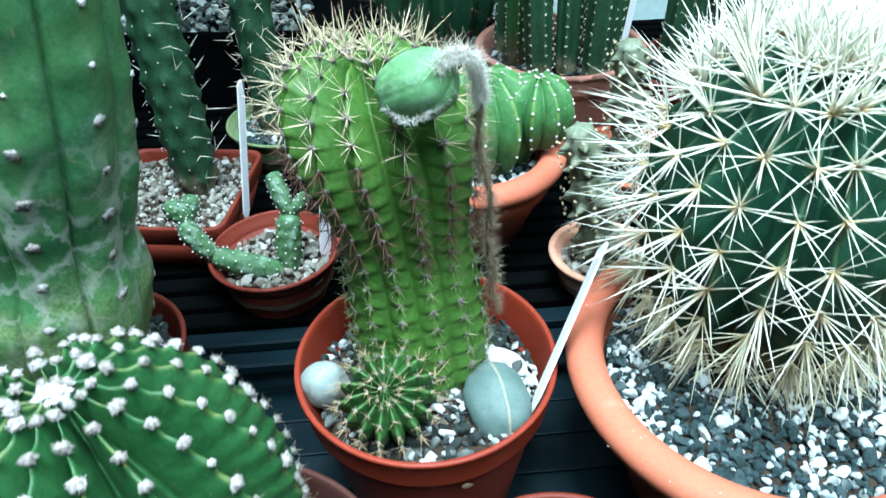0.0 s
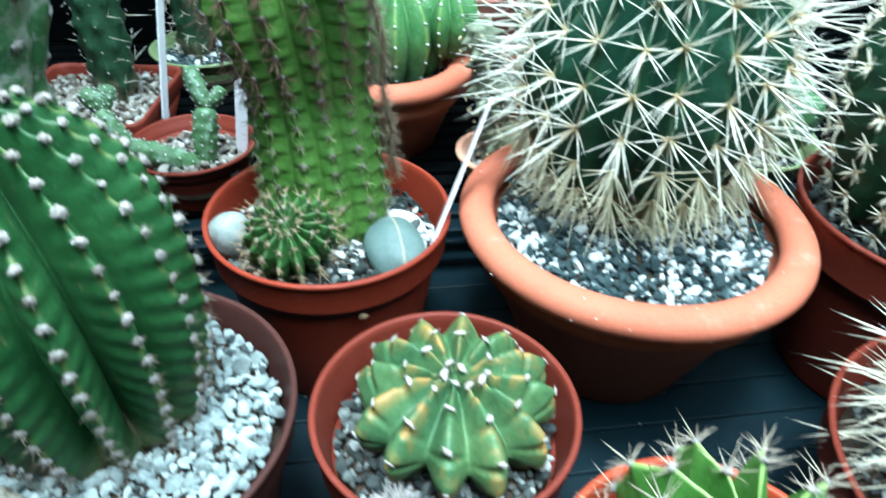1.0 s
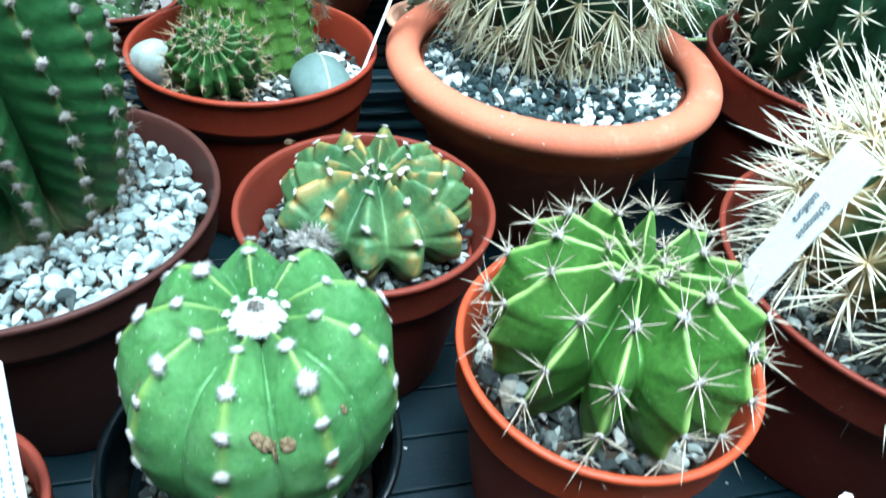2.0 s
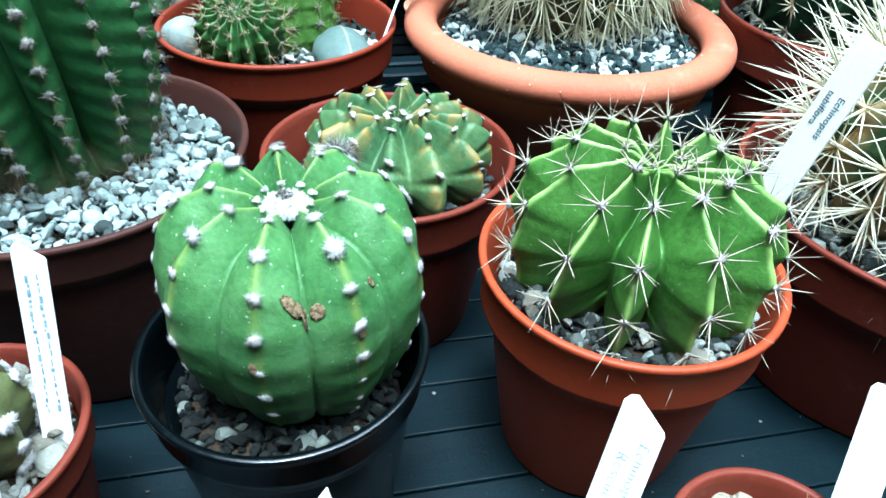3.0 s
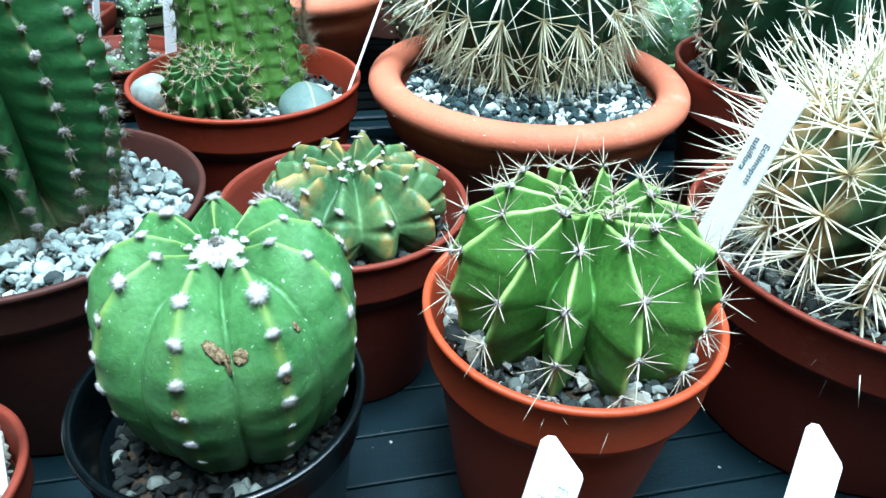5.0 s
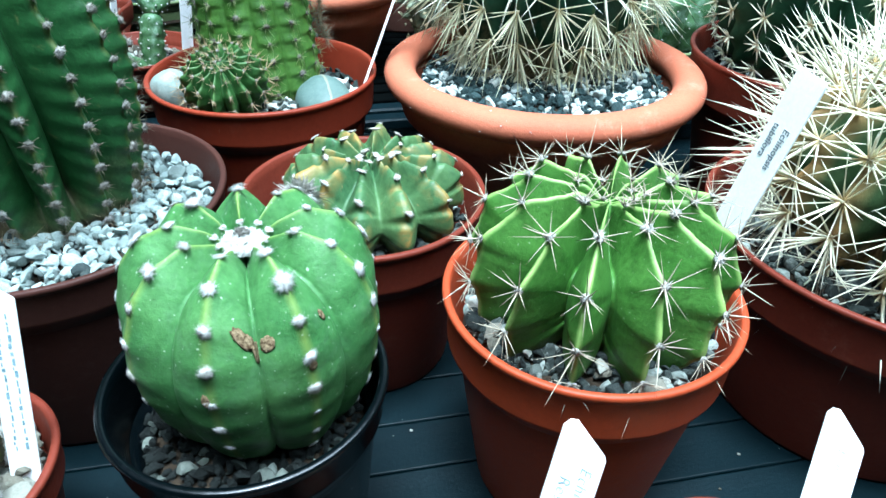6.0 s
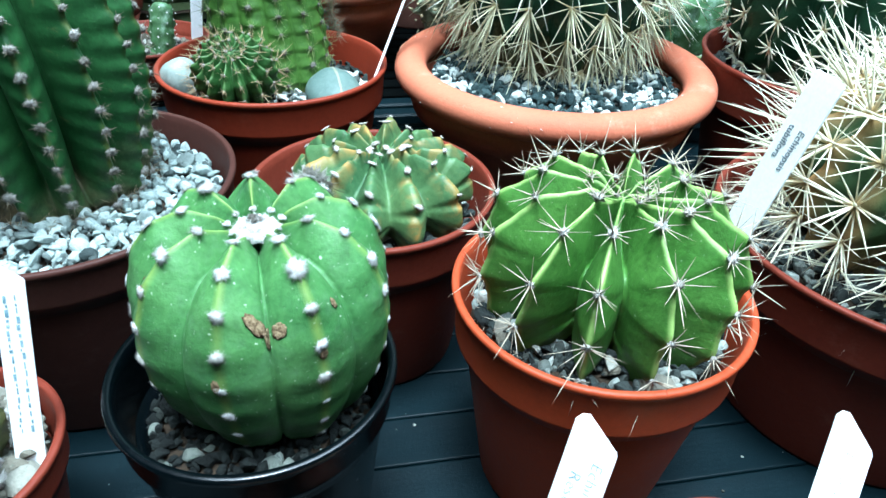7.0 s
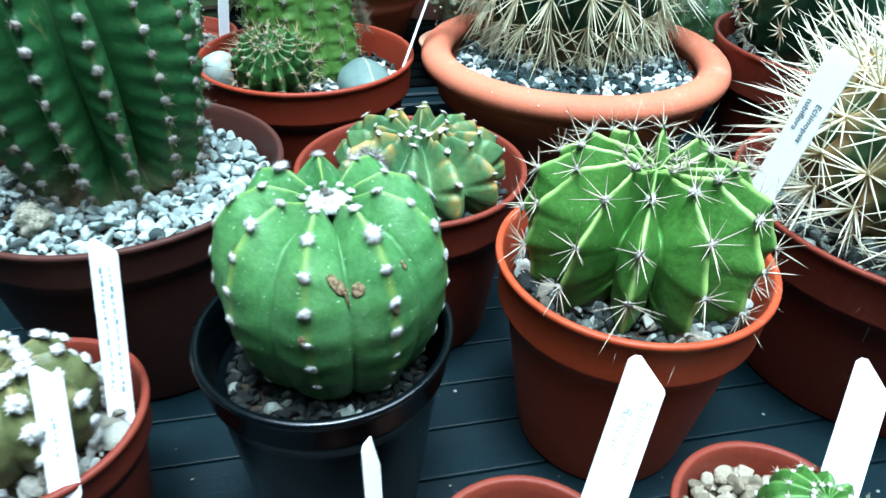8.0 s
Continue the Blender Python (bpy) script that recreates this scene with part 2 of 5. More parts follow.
green_C = flesh_mat("column_green_skin", (0.028, 0.078, 0.008), (0.058, 0.125, 0.018), (0.15, 0.22, 0.04), 0.3, 0.84, cork=(0.3, 0.26, 0.1), cork_top=0.03, rough=0.55)
green_B = flesh_mat("dark_barrel_skin", (0.0080, 0.0380, 0.0190), (0.0180, 0.0660, 0.0310), (0.1000, 0.1500, 0.0500), 0.5, 0.88, cork=(0.3, 0.24, 0.12), cork_top=0.2, rough=0.55)
green_M = flesh_mat("near_black_skin", (0.0090, 0.0380, 0.0180), (0.0170, 0.0600, 0.0250), (0.0400, 0.0900, 0.0350), 0.5, 0.8, cork_top=0.05, rough=0.55)
green_N = flesh_mat("tan_green_skin", (0.022, 0.05, 0.016), (0.045, 0.08, 0.028), (0.34, 0.2, 0.075), 0.95, 0.5, cork=(0.3, 0.2, 0.085), cork_top=0.2, rough=0.6)
green_A = flesh_mat("bloomed_green_skin", (0.028, 0.098, 0.036), (0.07, 0.17, 0.055), (0.10, 0.15, 0.06), 0.35, 0.8, cork=(0.17, 0.24, 0.08), cork_top=0.25, scars=0.45, rough=0.5, pale=0.16, web=0.75)
green_S = flesh_mat("dark_stem_skin", (0.0120, 0.0360, 0.0160), (0.0210, 0.0580, 0.0260), (0.0500, 0.1000, 0.0500), 0.5, 0.75, cork_top=0.03, rough=0.5)
green_I = flesh_mat("joint_green_skin", (0.0369, 0.0945, 0.0324), (0.0693, 0.1350, 0.0540), (0.1440, 0.2520, 0.1080), 0.4, 0.8, cork=(0.3, 0.34, 0.2), cork_top=0.02, rough=0.55, pale=0.5)
green_K = flesh_mat("knobbly_grey_skin", (0.1003, 0.1275, 0.0765), (0.1606, 0.1785, 0.1122), (0.2380, 0.2380, 0.1530), 0.5, 0.8, cork_top=0.05, rough=0.6, pale=0.15)
bud_skin = flesh_mat("bud_skin", (0.07, 0.17, 0.06), (0.12, 0.24, 0.1), (0.2, 0.3, 0.16), 0.3, 0.85, cork_top=0.0, rough=0.6, pale=0.35)
green_H = flesh_mat("dark_globe_skin", (0.0200, 0.0600, 0.0120), (0.0350, 0.0950, 0.0200), (0.1200, 0.2000, 0.0600), 0.5, 0.75, cork_top=0.1, rough=0.5)
green_P = flesh_mat("yellowed_green_skin", (0.055, 0.07, 0.022), (0.095, 0.1, 0.038), (0.17, 0.12, 0.04), 0.7, 0.4, cork_top=0.1, scars=0.5, rough=0.5, patchy=60)
green_R = flesh_mat("fresh_green_skin", (0.0310, 0.0900, 0.0140), (0.0590, 0.1400, 0.0240), (0.2000, 0.3300, 0.1000), 0.5, 0.8, cork_top=0.1, rough=0.5)

wool_white = wool_mat("white_wool", (0.36, 0.35, 0.33), (0.76, 0.77, 0.75))
wool_snow = wool_mat("snow_wool", (0.6, 0.6, 0.56), (0.86, 0.87, 0.84))
wool_soft = wool_mat("soft_wool", (0.2, 0.18, 0.15), (0.54, 0.52, 0.48))
wool_offset = wool_mat("offset_fuzz", (0.07, 0.075, 0.05), (0.3, 0.29, 0.22))
wool_grey = wool_mat("grey_wool", (0.13, 0.115, 0.095), (0.46, 0.45, 0.42))
wool_dark = wool_mat("dark_wool", (0.04, 0.036, 0.03), (0.2, 0.19, 0.17))
wool_cream = wool_mat("cream_wool", (0.36, 0.28, 0.14), (0.6, 0.54, 0.36))
sp_star = spine_mat("pale_star_spine", (0.206, 0.16, 0.118), (0.413, 0.368, 0.289), (0.224, 0.112, 0.059))
sp_tan = spine_mat("tan_spine", (0.24, 0.17, 0.09), (0.42, 0.33, 0.2), (0.24, 0.12, 0.06))
sp_dusk = spine_mat("dusky_spine", (0.14, 0.12, 0.085), (0.17, 0.145, 0.105), (0.07, 0.05, 0.035))
sp_olive = spine_mat("olive_spine", (0.1, 0.1, 0.05), (0.26, 0.32, 0.14), (0.2, 0.18, 0.09))
sp_rust = spine_mat("rusty_spine", (0.05, 0.032, 0.022), (0.105, 0.062, 0.04), (0.05, 0.022, 0.014))
sp_white = thin(spine_mat("ivory_spine", (0.62, 0.48, 0.22), (0.84, 0.86, 0.74), (0.88, 0.9, 0.84)), 0.3)
sp_cream = thin(spine_mat("cream_spine", (0.62, 0.46, 0.2), (0.86, 0.85, 0.68), (0.9, 0.9, 0.8)), 0.3)
sp_old = thin(spine_mat("straw_spine", (0.46, 0.38, 0.17), (0.8, 0.8, 0.58), (0.8, 0.77, 0.56)), 0.3)
sp_red = spine_mat("russet_spine", (0.5, 0.44, 0.28), (0.62, 0.56, 0.38), (0.4, 0.07, 0.03))
sp_brown = spine_mat("grey_brown_spine", (0.02, 0.012, 0.008), (0.05, 0.03, 0.018), (0.03, 0.014, 0.008))
sp_pale = spine_mat("pale_spine", (0.4, 0.35, 0.25), (0.56, 0.53, 0.42), (0.45, 0.36, 0.24))
dry_mat = plain_mat("dried_flower", (0.17, 0.12, 0.065), (0.3, 0.22, 0.13), 0.95, 120, 600, 0.6, 0.1)
hair_mat = thin(spine_mat("white_hair", (0.7, 0.7, 0.64), (0.86, 0.88, 0.83), (0.9, 0.91, 0.88), 0.9), 0.45)
old_hair = spine_mat("dry_hair", (0.12, 0.09, 0.055), (0.26, 0.22, 0.15), (0.34, 0.3, 0.22), 0.9)
scar_mat = plain_mat("corky_scar", (0.05, 0.022, 0.008), (0.34, 0.26, 0.15), 0.9, 420, 900, 0.8, 0.1, (0.06, 0.03, 0.012), 0.7)
stone_pale = plain_mat("pale_pebble", (0.17, 0.21, 0.185), (0.25, 0.29, 0.26), 0.5, 60, 500, 0.15, 0.4)
stone_white = plain_mat("white_quartz", (0.5, 0.51, 0.49), (0.66, 0.66, 0.64), 0.7, 80, 500, 0.4, 0.3, (0.4, 0.36, 0.28))
vein_mat = plain_mat("buff_vein", (0.17, 0.18, 0.13), (0.23, 0.23, 0.17), 0.6, 80, 500, 0.2, 0.3)
stone_grey = plain_mat("grey_green_pebble", (0.062, 0.1, 0.086), (0.1, 0.142, 0.125), 0.55, 70, 500, 0.2, 0.35, (0.24, 0.29, 0.26))


# ---- builders ----
def thing(name, at, label, category, group="", turn=0.0):
    e = new(name)
    e.empty_display_size = 0.02
    e.matrix_world = pose(*at, 0, 0, turn)
    return tagged(e, label, category, group)


def part(name, bm, material, parent=None, label="", smooth=True):
    """A bmesh, or an already made mesh, as one object under its thing."""
    if isinstance(bm, bmesh.types.BMesh):
        me = bpy.data.meshes.new(name)
        bm.to_mesh(me)
        bm.free()
    else:
        me = bm
    if smooth:
        me.polygons.foreach_set("use_smooth", [True] * len(me.polygons))
    if not me.materials:
        me.materials.append(material)
    ob = new(name, me)
    if parent is not None:
        ob.parent = parent
    return tagged(ob, label)


def raw(name, verts, faces, **attributes):
    me = bpy.data.meshes.new(name)
    me.from_pydata([tuple(v) for v in verts], [], [tuple(int(i) for i in f) for f in faces])
    for k, v in attributes.items():
        me.attributes.new(k, "FLOAT", "POINT").data.foreach_set("value", np.asarray(v, dtype=np.float32))
    me.update()
    return me


def smooth_line(points, count):
    """Points evenly along a soft curve through the given ones."""
    P = np.array(points, float)
    P = np.vstack([2 * P[0] - P[1], P, 2 * P[-1] - P[-2]])
    out = []
    for i in range(1, len(P) - 2):
        a, b, c, d = P[i - 1:i + 3]
        for t in np.linspace(0, 1, 24, endpoint=False):
            out.append(0.5 * (2 * b + (c - a) * t + (2 * a - 5 * b + 4 * c - d) * t ** 2 + (3 * b - a - 3 * c + d) * t ** 3))
    out.append(P[-2])
    out = np.array(out)
    s = np.r_[0, np.cumsum(np.linalg.norm(np.diff(out, axis=0), axis=1))]
    u = np.linspace(0, s[-1], count)
    return np.array([np.interp(u, s, out[:, k]) for k in range(out.shape[1])]).T


def lathe(profile, seg=72, wob=0.0, seed=0):
    """A turned form from (radius, height) pairs; both ends are closed where the radius is nought."""
    rng = np.random.RandomState(seed)
    ph = rng.rand(3) * 6.28
    th = np.arange(seg) * 2 * np.pi / seg
    w = 1 + wob * (np.sin(2 * th + ph[0]) + 0.5 * np.sin(3 * th + ph[1]))
    V, F = [], []
    for r, z in profile:
        V += [(r * k * math.cos(a), r * k * math.sin(a), z) for a, k in zip(th, w)]
    for i in range(len(profile) - 1):
        for j in range(seg):
            k = (j + 1) % seg
            F.append((i * seg + j, i * seg + k, (i + 1) * seg + k, (i + 1) * seg + j))
    return V, F


def plant_pot(name, at, R, h, material, label, deep=0.014, thick=0.0022, base=0.74, collar=0.27, group="", foot=0.0):
    """A moulded plastic pot: tapering wall with a floor, and a stepped collar with a rolled lip."""
    t = thing(name, (at[0], at[1], foot), label, "flower pot", group or ("small plastic pots" if name == "small_pot" else ""))
    h -= foot
    rb, zc = R * base, h * (1 - collar)
    rc = rb + (R * 0.965 - rb) * (zc / h) * 1.02
    wall = [(0.0001, 0.003), (rb * 0.9, 0.003), (rb * 0.93, 0.0), (rb - 0.0012, 0.0), (rb, 0.0015), (rb + 0.0004, 0.003), (rc - 0.0004, zc - 0.003), (rc, zc), (rc - thick, zc + 0.001), (rb - thick, 0.006), (0.0001, 0.006)]
    part("wall", raw("wall", *lathe(wall, wob=0.002, seed=len(name))), material, t)
    ri, zl = R - thick, h - 0.0035
    band = [(rc - thick, zc - 0.002), (rc + 0.0003, zc - 0.002), (rc + 0.0006, zc + 0.0015), (R * 0.975, zc + 0.006), (R * 0.9752, zc + 0.0075), (R - 0.0011, zl - 0.0028), (R - 0.0008, zl - 0.001), (R + 0.0004, zl), (R + 0.0012, zl + 0.0012),
            (R + 0.0011, h - 0.0006), (R + 0.0004, h), (ri + 0.0006, h), (ri - 0.0002, h - 0.0008), (ri - 0.0008, zl - 0.002), (rc - thick + 0.0008, zc + 0.006), (rc - thick, zc - 0.002)]
    part("rim", raw("rim", *lathe(band, wob=0.002, seed=len(name))), material, t)
    return t


def clay_bowl(name, at, R, tube, h, material, label, base=0.62, foot_z=0.0):
    """A thrown clay pot with a fat rolled rim, a band below it and a tapering foot."""
    t = thing(name, (at[0], at[1], foot_z), label, "flower pot")
    h -= foot_z
    rim = [(R + tube * math.cos(a), h - tube * 0.85 + tube * 0.85 * math.sin(a)) for a in np.linspace(-2.4, 3.88, 22)]
    part("rim", raw("rim", *lathe(rim, 96, 0.003, 3)), material, t)
    z1, z2 = h - tube * 1.55, h - tube * 3.4
    foot = R * base
    wall = [(0.0001, 0.004), (foot * 0.9, 0.004), (foot * 0.94, 0.0), (foot - 0.002, 0.0), (foot, 0.002), (R * 0.9, z2 - 0.004), (R * 0.93, z2), (R * 0.985, z2 + 0.003), (R + tube * 0.3, z1),
            (R - tube * 0.75, z1), (R * 0.86, z2), (foot * 0.9, 0.012), (0.0001, 0.012)]
    part("wall", raw("wall", *lathe(wall, 96, 0.003, 3)), material, t)
    return t


def grains():
    """A few grain shapes: worn, faceted lumps."""
    bm = bmesh.new()
    bmesh.ops.create_icosphere(bm, subdivisions=2, radius=1)
    V = np.array([v.co[:] for v in bm.verts])
    F = np.array([[v.index for v in f.verts] for f in bm.faces])
    bm.free()
    out = []
    for i in range(9):
        rng = np.random.RandomState(40 + i)
        W = V * (1 + 0.05 * rng.randn(len(V), 1))
        for _ in range(10):
            c = rng.randn(3)
            c /= np.linalg.norm(c)
            W = W - np.outer(np.maximum(0, W @ c - rng.uniform(0.42, 0.75)), c)
        out.append(W * 1.35 * (1.0, rng.uniform(0.65, 1.0), rng.uniform(0.5, 0.85)))
    return out, F


GRAIN, GRAIN_F = grains()


def gravel(pot, R, z, size, count, material, label, avoid=(), seed=1, bed=True, heap=0.003, square=False):
    """The soil in a pot and the grit strewn on it. avoid: circles (x, y, radius) left free, in the pot's own place."""
    rng = np.random.RandomState(seed)
    px, py = pot.location[:2]
    if bed:
        seg, rings = 56, 9
        V, F = [(0, 0, 0.004)], []
        for i in range(1, rings + 1):
            for j in range(seg):
                a, r = j * 2 * math.pi / seg, R * i / rings
                if square:
                    r *= min(1 / max(abs(math.cos(a)), abs(math.sin(a))), 1.35)
                V.append((r * math.cos(a), r * math.sin(a), 0.0025 * noise.noise((r * 60 * math.cos(a), r * 60 * math.sin(a), seed)) + heap * (1 - (i / rings) ** 2) - (0.0 if i < rings else 0.012)))
        for j in range(seg):
            F.append((0, 1 + j, 1 + (j + 1) % seg))
        for i in range(rings - 1):
            for j in range(seg):
                k = (j + 1) % seg
                F.append((1 + i * seg + j, 1 + (i + 1) * seg + j, 1 + (i + 1) * seg + k, 1 + i * seg + k))
        s = part("soil", raw("soil", V, F), soil_mat)
        s.location = (px, py, z)
        tagged(s, "dark crumbly potting soil filling the pot", "soil", kind="stuff")
    Vs, Fs, n, cell, taken = [], [], 0, size * 1.05, {}
    tries = 0
    while n < count and tries < count * 14:
        tries += 1
        if square:
            x, y = (rng.rand(2) * 2 - 1) * R * 0.96
        else:
            r, a = R * 0.965 * math.sqrt(rng.rand()), rng.rand() * 6.2832
            x, y = r * math.cos(a), r * math.sin(a)
        if any((x + px - ax) ** 2 + (y + py - ay) ** 2 < ar * ar for ax, ay, ar in avoid):
            continue
        sc = size * 0.5 * float(np.clip(rng.lognormal(0, 0.33), 0.45, 2.0))
        key = (int(x / cell + 900), int(y / cell + 900))
        if taken.get(key, 0) >= 2:
            continue
        taken[key] = taken.get(key, 0) + 1
        rot = np.array(Euler((rng.rand() * 0.9, rng.rand() * 0.9, rng.rand() * 6.28)).to_matrix())
        d = math.hypot(x, y) / R
        zz = heap * (1 - d * d) + sc * (0.15 + 0.75 * (taken[key] - 1)) + 0.001
        Vs.append((GRAIN[rng.randint(9)] * sc) @ rot.T + (x, y, zz))
        Fs.append(GRAIN_F + n * len(GRAIN[0]))
        n += 1
    g = part("gravel", raw("gravel", np.vstack(Vs), np.vstack(Fs)), material, smooth=False)
    g.location = (px, py, z)
    return tagged(g, label, "gravel", kind="stuff")


def pebble(name, at, size, material, label, turn=(0, 0, 0), seed=0):
    bm = bmesh.new()
    bmesh.ops.create_icosphere(bm, subdivisions=4, radius=1)
    for v in bm.verts:
        k = 1 + 0.10 * noise.noise(v.co * 1.1 + Vector((seed * 7.0, 0, 0))) + 0.03 * noise.noise(v.co * 3 + Vector((0, seed, 0)))
        v.co = Vector((v.co.x * size[0], v.co.y * size[1], v.co.z * size[2])) * k
    ob = part(name, bm, material)
    ob.matrix_world = pose(*at, *turn)
    return tagged(ob, label, "stone")


def ribbed(ribs, profile, depth, sharp, seg=10, rings=46, areoles=8, span=(0.08, 0.93), knob=0.0, notch=0.0, twist=0.0, wob=0.0, start=0.0, lean=None, top_depth=0.55, seed=0, ramp_at=None, uneven=0.5, lumps=0.012, full=0.35, soft=0.0):
    """A ribbed cactus body turned from (radius, height) pairs. sharp: 0 gives broad ribs parted by a fine groove, 1 keels
    with flat flanks; it may be a list of (way up the body, value). full: how flat the broad ribs are, less is flatter; soft: how far keels and grooves are rounded to waves. Returns the mesh and the frames of its areoles."""
    rng = np.random.RandomState(seed)
    L = smooth_line(profile, rings)
    tan = np.gradient(L, axis=0)
    tan /= np.linalg.norm(tan, axis=1)[:, None]
    nor = np.stack([tan[:, 1], -tan[:, 0]], 1)
    big = L[:, 0].max()
    s = np.linspace(0, 1, rings)
    tot = ribs * seg
    shift = rng.randn(ribs) * wob
    phase = rng.rand(ribs) * uneven
    amp = depth * (1 + 0.12 * rng.randn(ribs))
    if ramp_at:
        fade = np.interp(s, [a for a, _ in ramp_at], [b for _, b in ramp_at])
    else:
        fade = np.clip(s / 0.10, 0.25, 1) * np.where(s > 0.75, 1 - (1 - top_depth) * (s - 0.75) / 0.25, 1)
    keel = np.interp(s, [a for a, _ in sharp], [b for _, b in sharp]) if isinstance(sharp, list) else np.full(rings, float(sharp))

    def cycle(u, ph):
        return ((u - span[0]) / (span[1] - span[0]) * (areoles - 1) + ph) % 1.0

    def rib(q, k):
        broad = abs(math.cos(math.pi * q)) ** full
        edge = (1.03 - math.sqrt((2 * q) ** 2 + 0.0009)) * (1 - soft) + soft * (0.5 + 0.5 * math.cos(2 * math.pi * q))
        return max(0.0, broad + (edge - broad) * k)

    def spot(u, th, f, a, ph):
        r, z = np.interp(u, s, L[:, 0]), np.interp(u, s, L[:, 1])
        nr, nz = np.interp(u, s, nor[:, 0]), np.interp(u, s, nor[:, 1])
        g = np.interp(u, s, fade)
        d = -a * big * g * (1 - f)
        cyc = cycle(u, ph)
        d += knob * big * f * f * (0.5 + 0.5 * math.cos(2 * math.pi * cyc)) - notch * big * f * max(0.0, math.cos(math.pi * min(abs(cyc - 0.8) / 0.45, 0.5))) ** 2
        d += lumps * big * noise.noise((math.cos(th) * 2.3, math.sin(th) * 2.3, z * 22 + seed * 3.1))
        r = max(r + d * nr, 0.0004 if u > 0.5 else 0.001)
        z = z + d * nz
        x, y = r * math.cos(th), r * math.sin(th)
        if lean:
            ox, oy = lean(z)
            x, y = x + ox, y + oy
        return (x, y, z)

    V, crest, age, F = [], [], [], []
    for i in range(rings):
        for j in range(tot):
            k, q = divmod(j + seg // 2, seg)
            k %= ribs
            q = (q - seg / 2) / seg
            f = rib(q, keel[i])
            th = start + 2 * math.pi * j / tot + twist * s[i] + shift[k] * math.sin(5 * s[i] + k) * max(0.0, 1 - abs(2 * q))
            V.append(spot(s[i], th, f, amp[k], phase[k]))
            crest.append(max(0.0, 1 - abs(2 * q)))
            age.append(s[i])
    for i in range(rings - 1):
        for j in range(tot):
            k = (j + 1) % tot
            F.append((i * tot + j, i * tot + k, (i + 1) * tot + k, (i + 1) * tot + j))
    F.append(tuple((rings - 1) * tot + j for j in range(tot)))
    me = raw("body", V, F, crest=crest, age=age)
    frames = []
    for k in range(ribs):
        for c in range(areoles + 1):
            u = span[0] + (span[1] - span[0]) * (c - phase[k]) / (areoles - 1)
            if not span[0] * 0.5 < u < 0.985:
                continue
            th = start + 2 * math.pi * k / ribs + twist * u + shift[k] * math.sin(5 * u + k)
            p = Vector(spot(u, th, 1.0, amp[k], phase[k]))
            q = Vector(spot(min(u + 0.02, 1), th, 1.0, amp[k], phase[k]))
            p0 = Vector(spot(max(u - 0.02, 0), th, 1.0, amp[k], phase[k]))
            up = (q - p0).normalized()
            side = Vector((-math.sin(th), math.cos(th), 0))
            frames.append((u, Matrix.Translation(p) @ Matrix((side, up, side.cross(up))).transposed().to_4x4(), k))
    return me, frames


def cone(V, F, A, root, way, length, w, bend=Vector((0, 0, 0)), sides=4, steps=2):
    """One tapering spine added to the lists."""
    way = way.normalized()
    x = way.orthogonal().normalized()
    y = way.cross(x)
    b = len(V)
    for i in range(steps + 1):
        t = i / steps
        c = root + way * (length * t) + bend * (length * t * t)
        if i == steps:
            V.append(c)
            A.append(1.0)
        else:
            r = w * (1 - 0.85 * t)
            for j in range(sides):
                a = 2 * math.pi * j / sides
                V.append(c + x * (r * math.cos(a)) + y * (r * 0.7 * math.sin(a)))
                A.append(t)
    for i in range(steps - 1):
        for j in range(sides):
            k = (j + 1) % sides
            F.append((b + i * sides + j, b + i * sides + k, b + (i + 1) * sides + k, b + (i + 1) * sides + j))
    for j in range(sides):
        F.append((b + (steps - 1) * sides + j, b + (steps - 1) * sides + (j + 1) % sides, b + steps * sides))


def spine_set(kinds, radial, rl, central, cl, w, flat=(5, 28), droop=0.0, seed=0, loose=0.25):
    """A few clusters of spines as (way, length, thickness): radial ones that lie flat, central ones that stand out."""
    out = []
    for q in range(kinds):
        rng = np.random.RandomState(seed * 100 + q)
        c = []
        for i in range(radial):
            a = 2 * math.pi * (i + rng.uniform(-loose, loose)) / radial + rng.rand() * 0.2
            e = radians(rng.uniform(*flat))
            c.append((Vector((math.cos(a) * math.cos(e), math.sin(a) * math.cos(e) - droop, math.sin(e))).normalized(), rng.uniform(*rl), w * rng.uniform(0.7, 1.0)))
        for i in range(central):
            a = rng.rand() * 6.28
            e = radians(rng.uniform(45, 85))
            c.append((Vector((math.cos(a) * math.cos(e), math.sin(a) * math.cos(e) - droop * 1.3, math.sin(e))).normalized(), rng.uniform(*cl), w * rng.uniform(1.0, 1.35)))
        out.append(c)
    return out


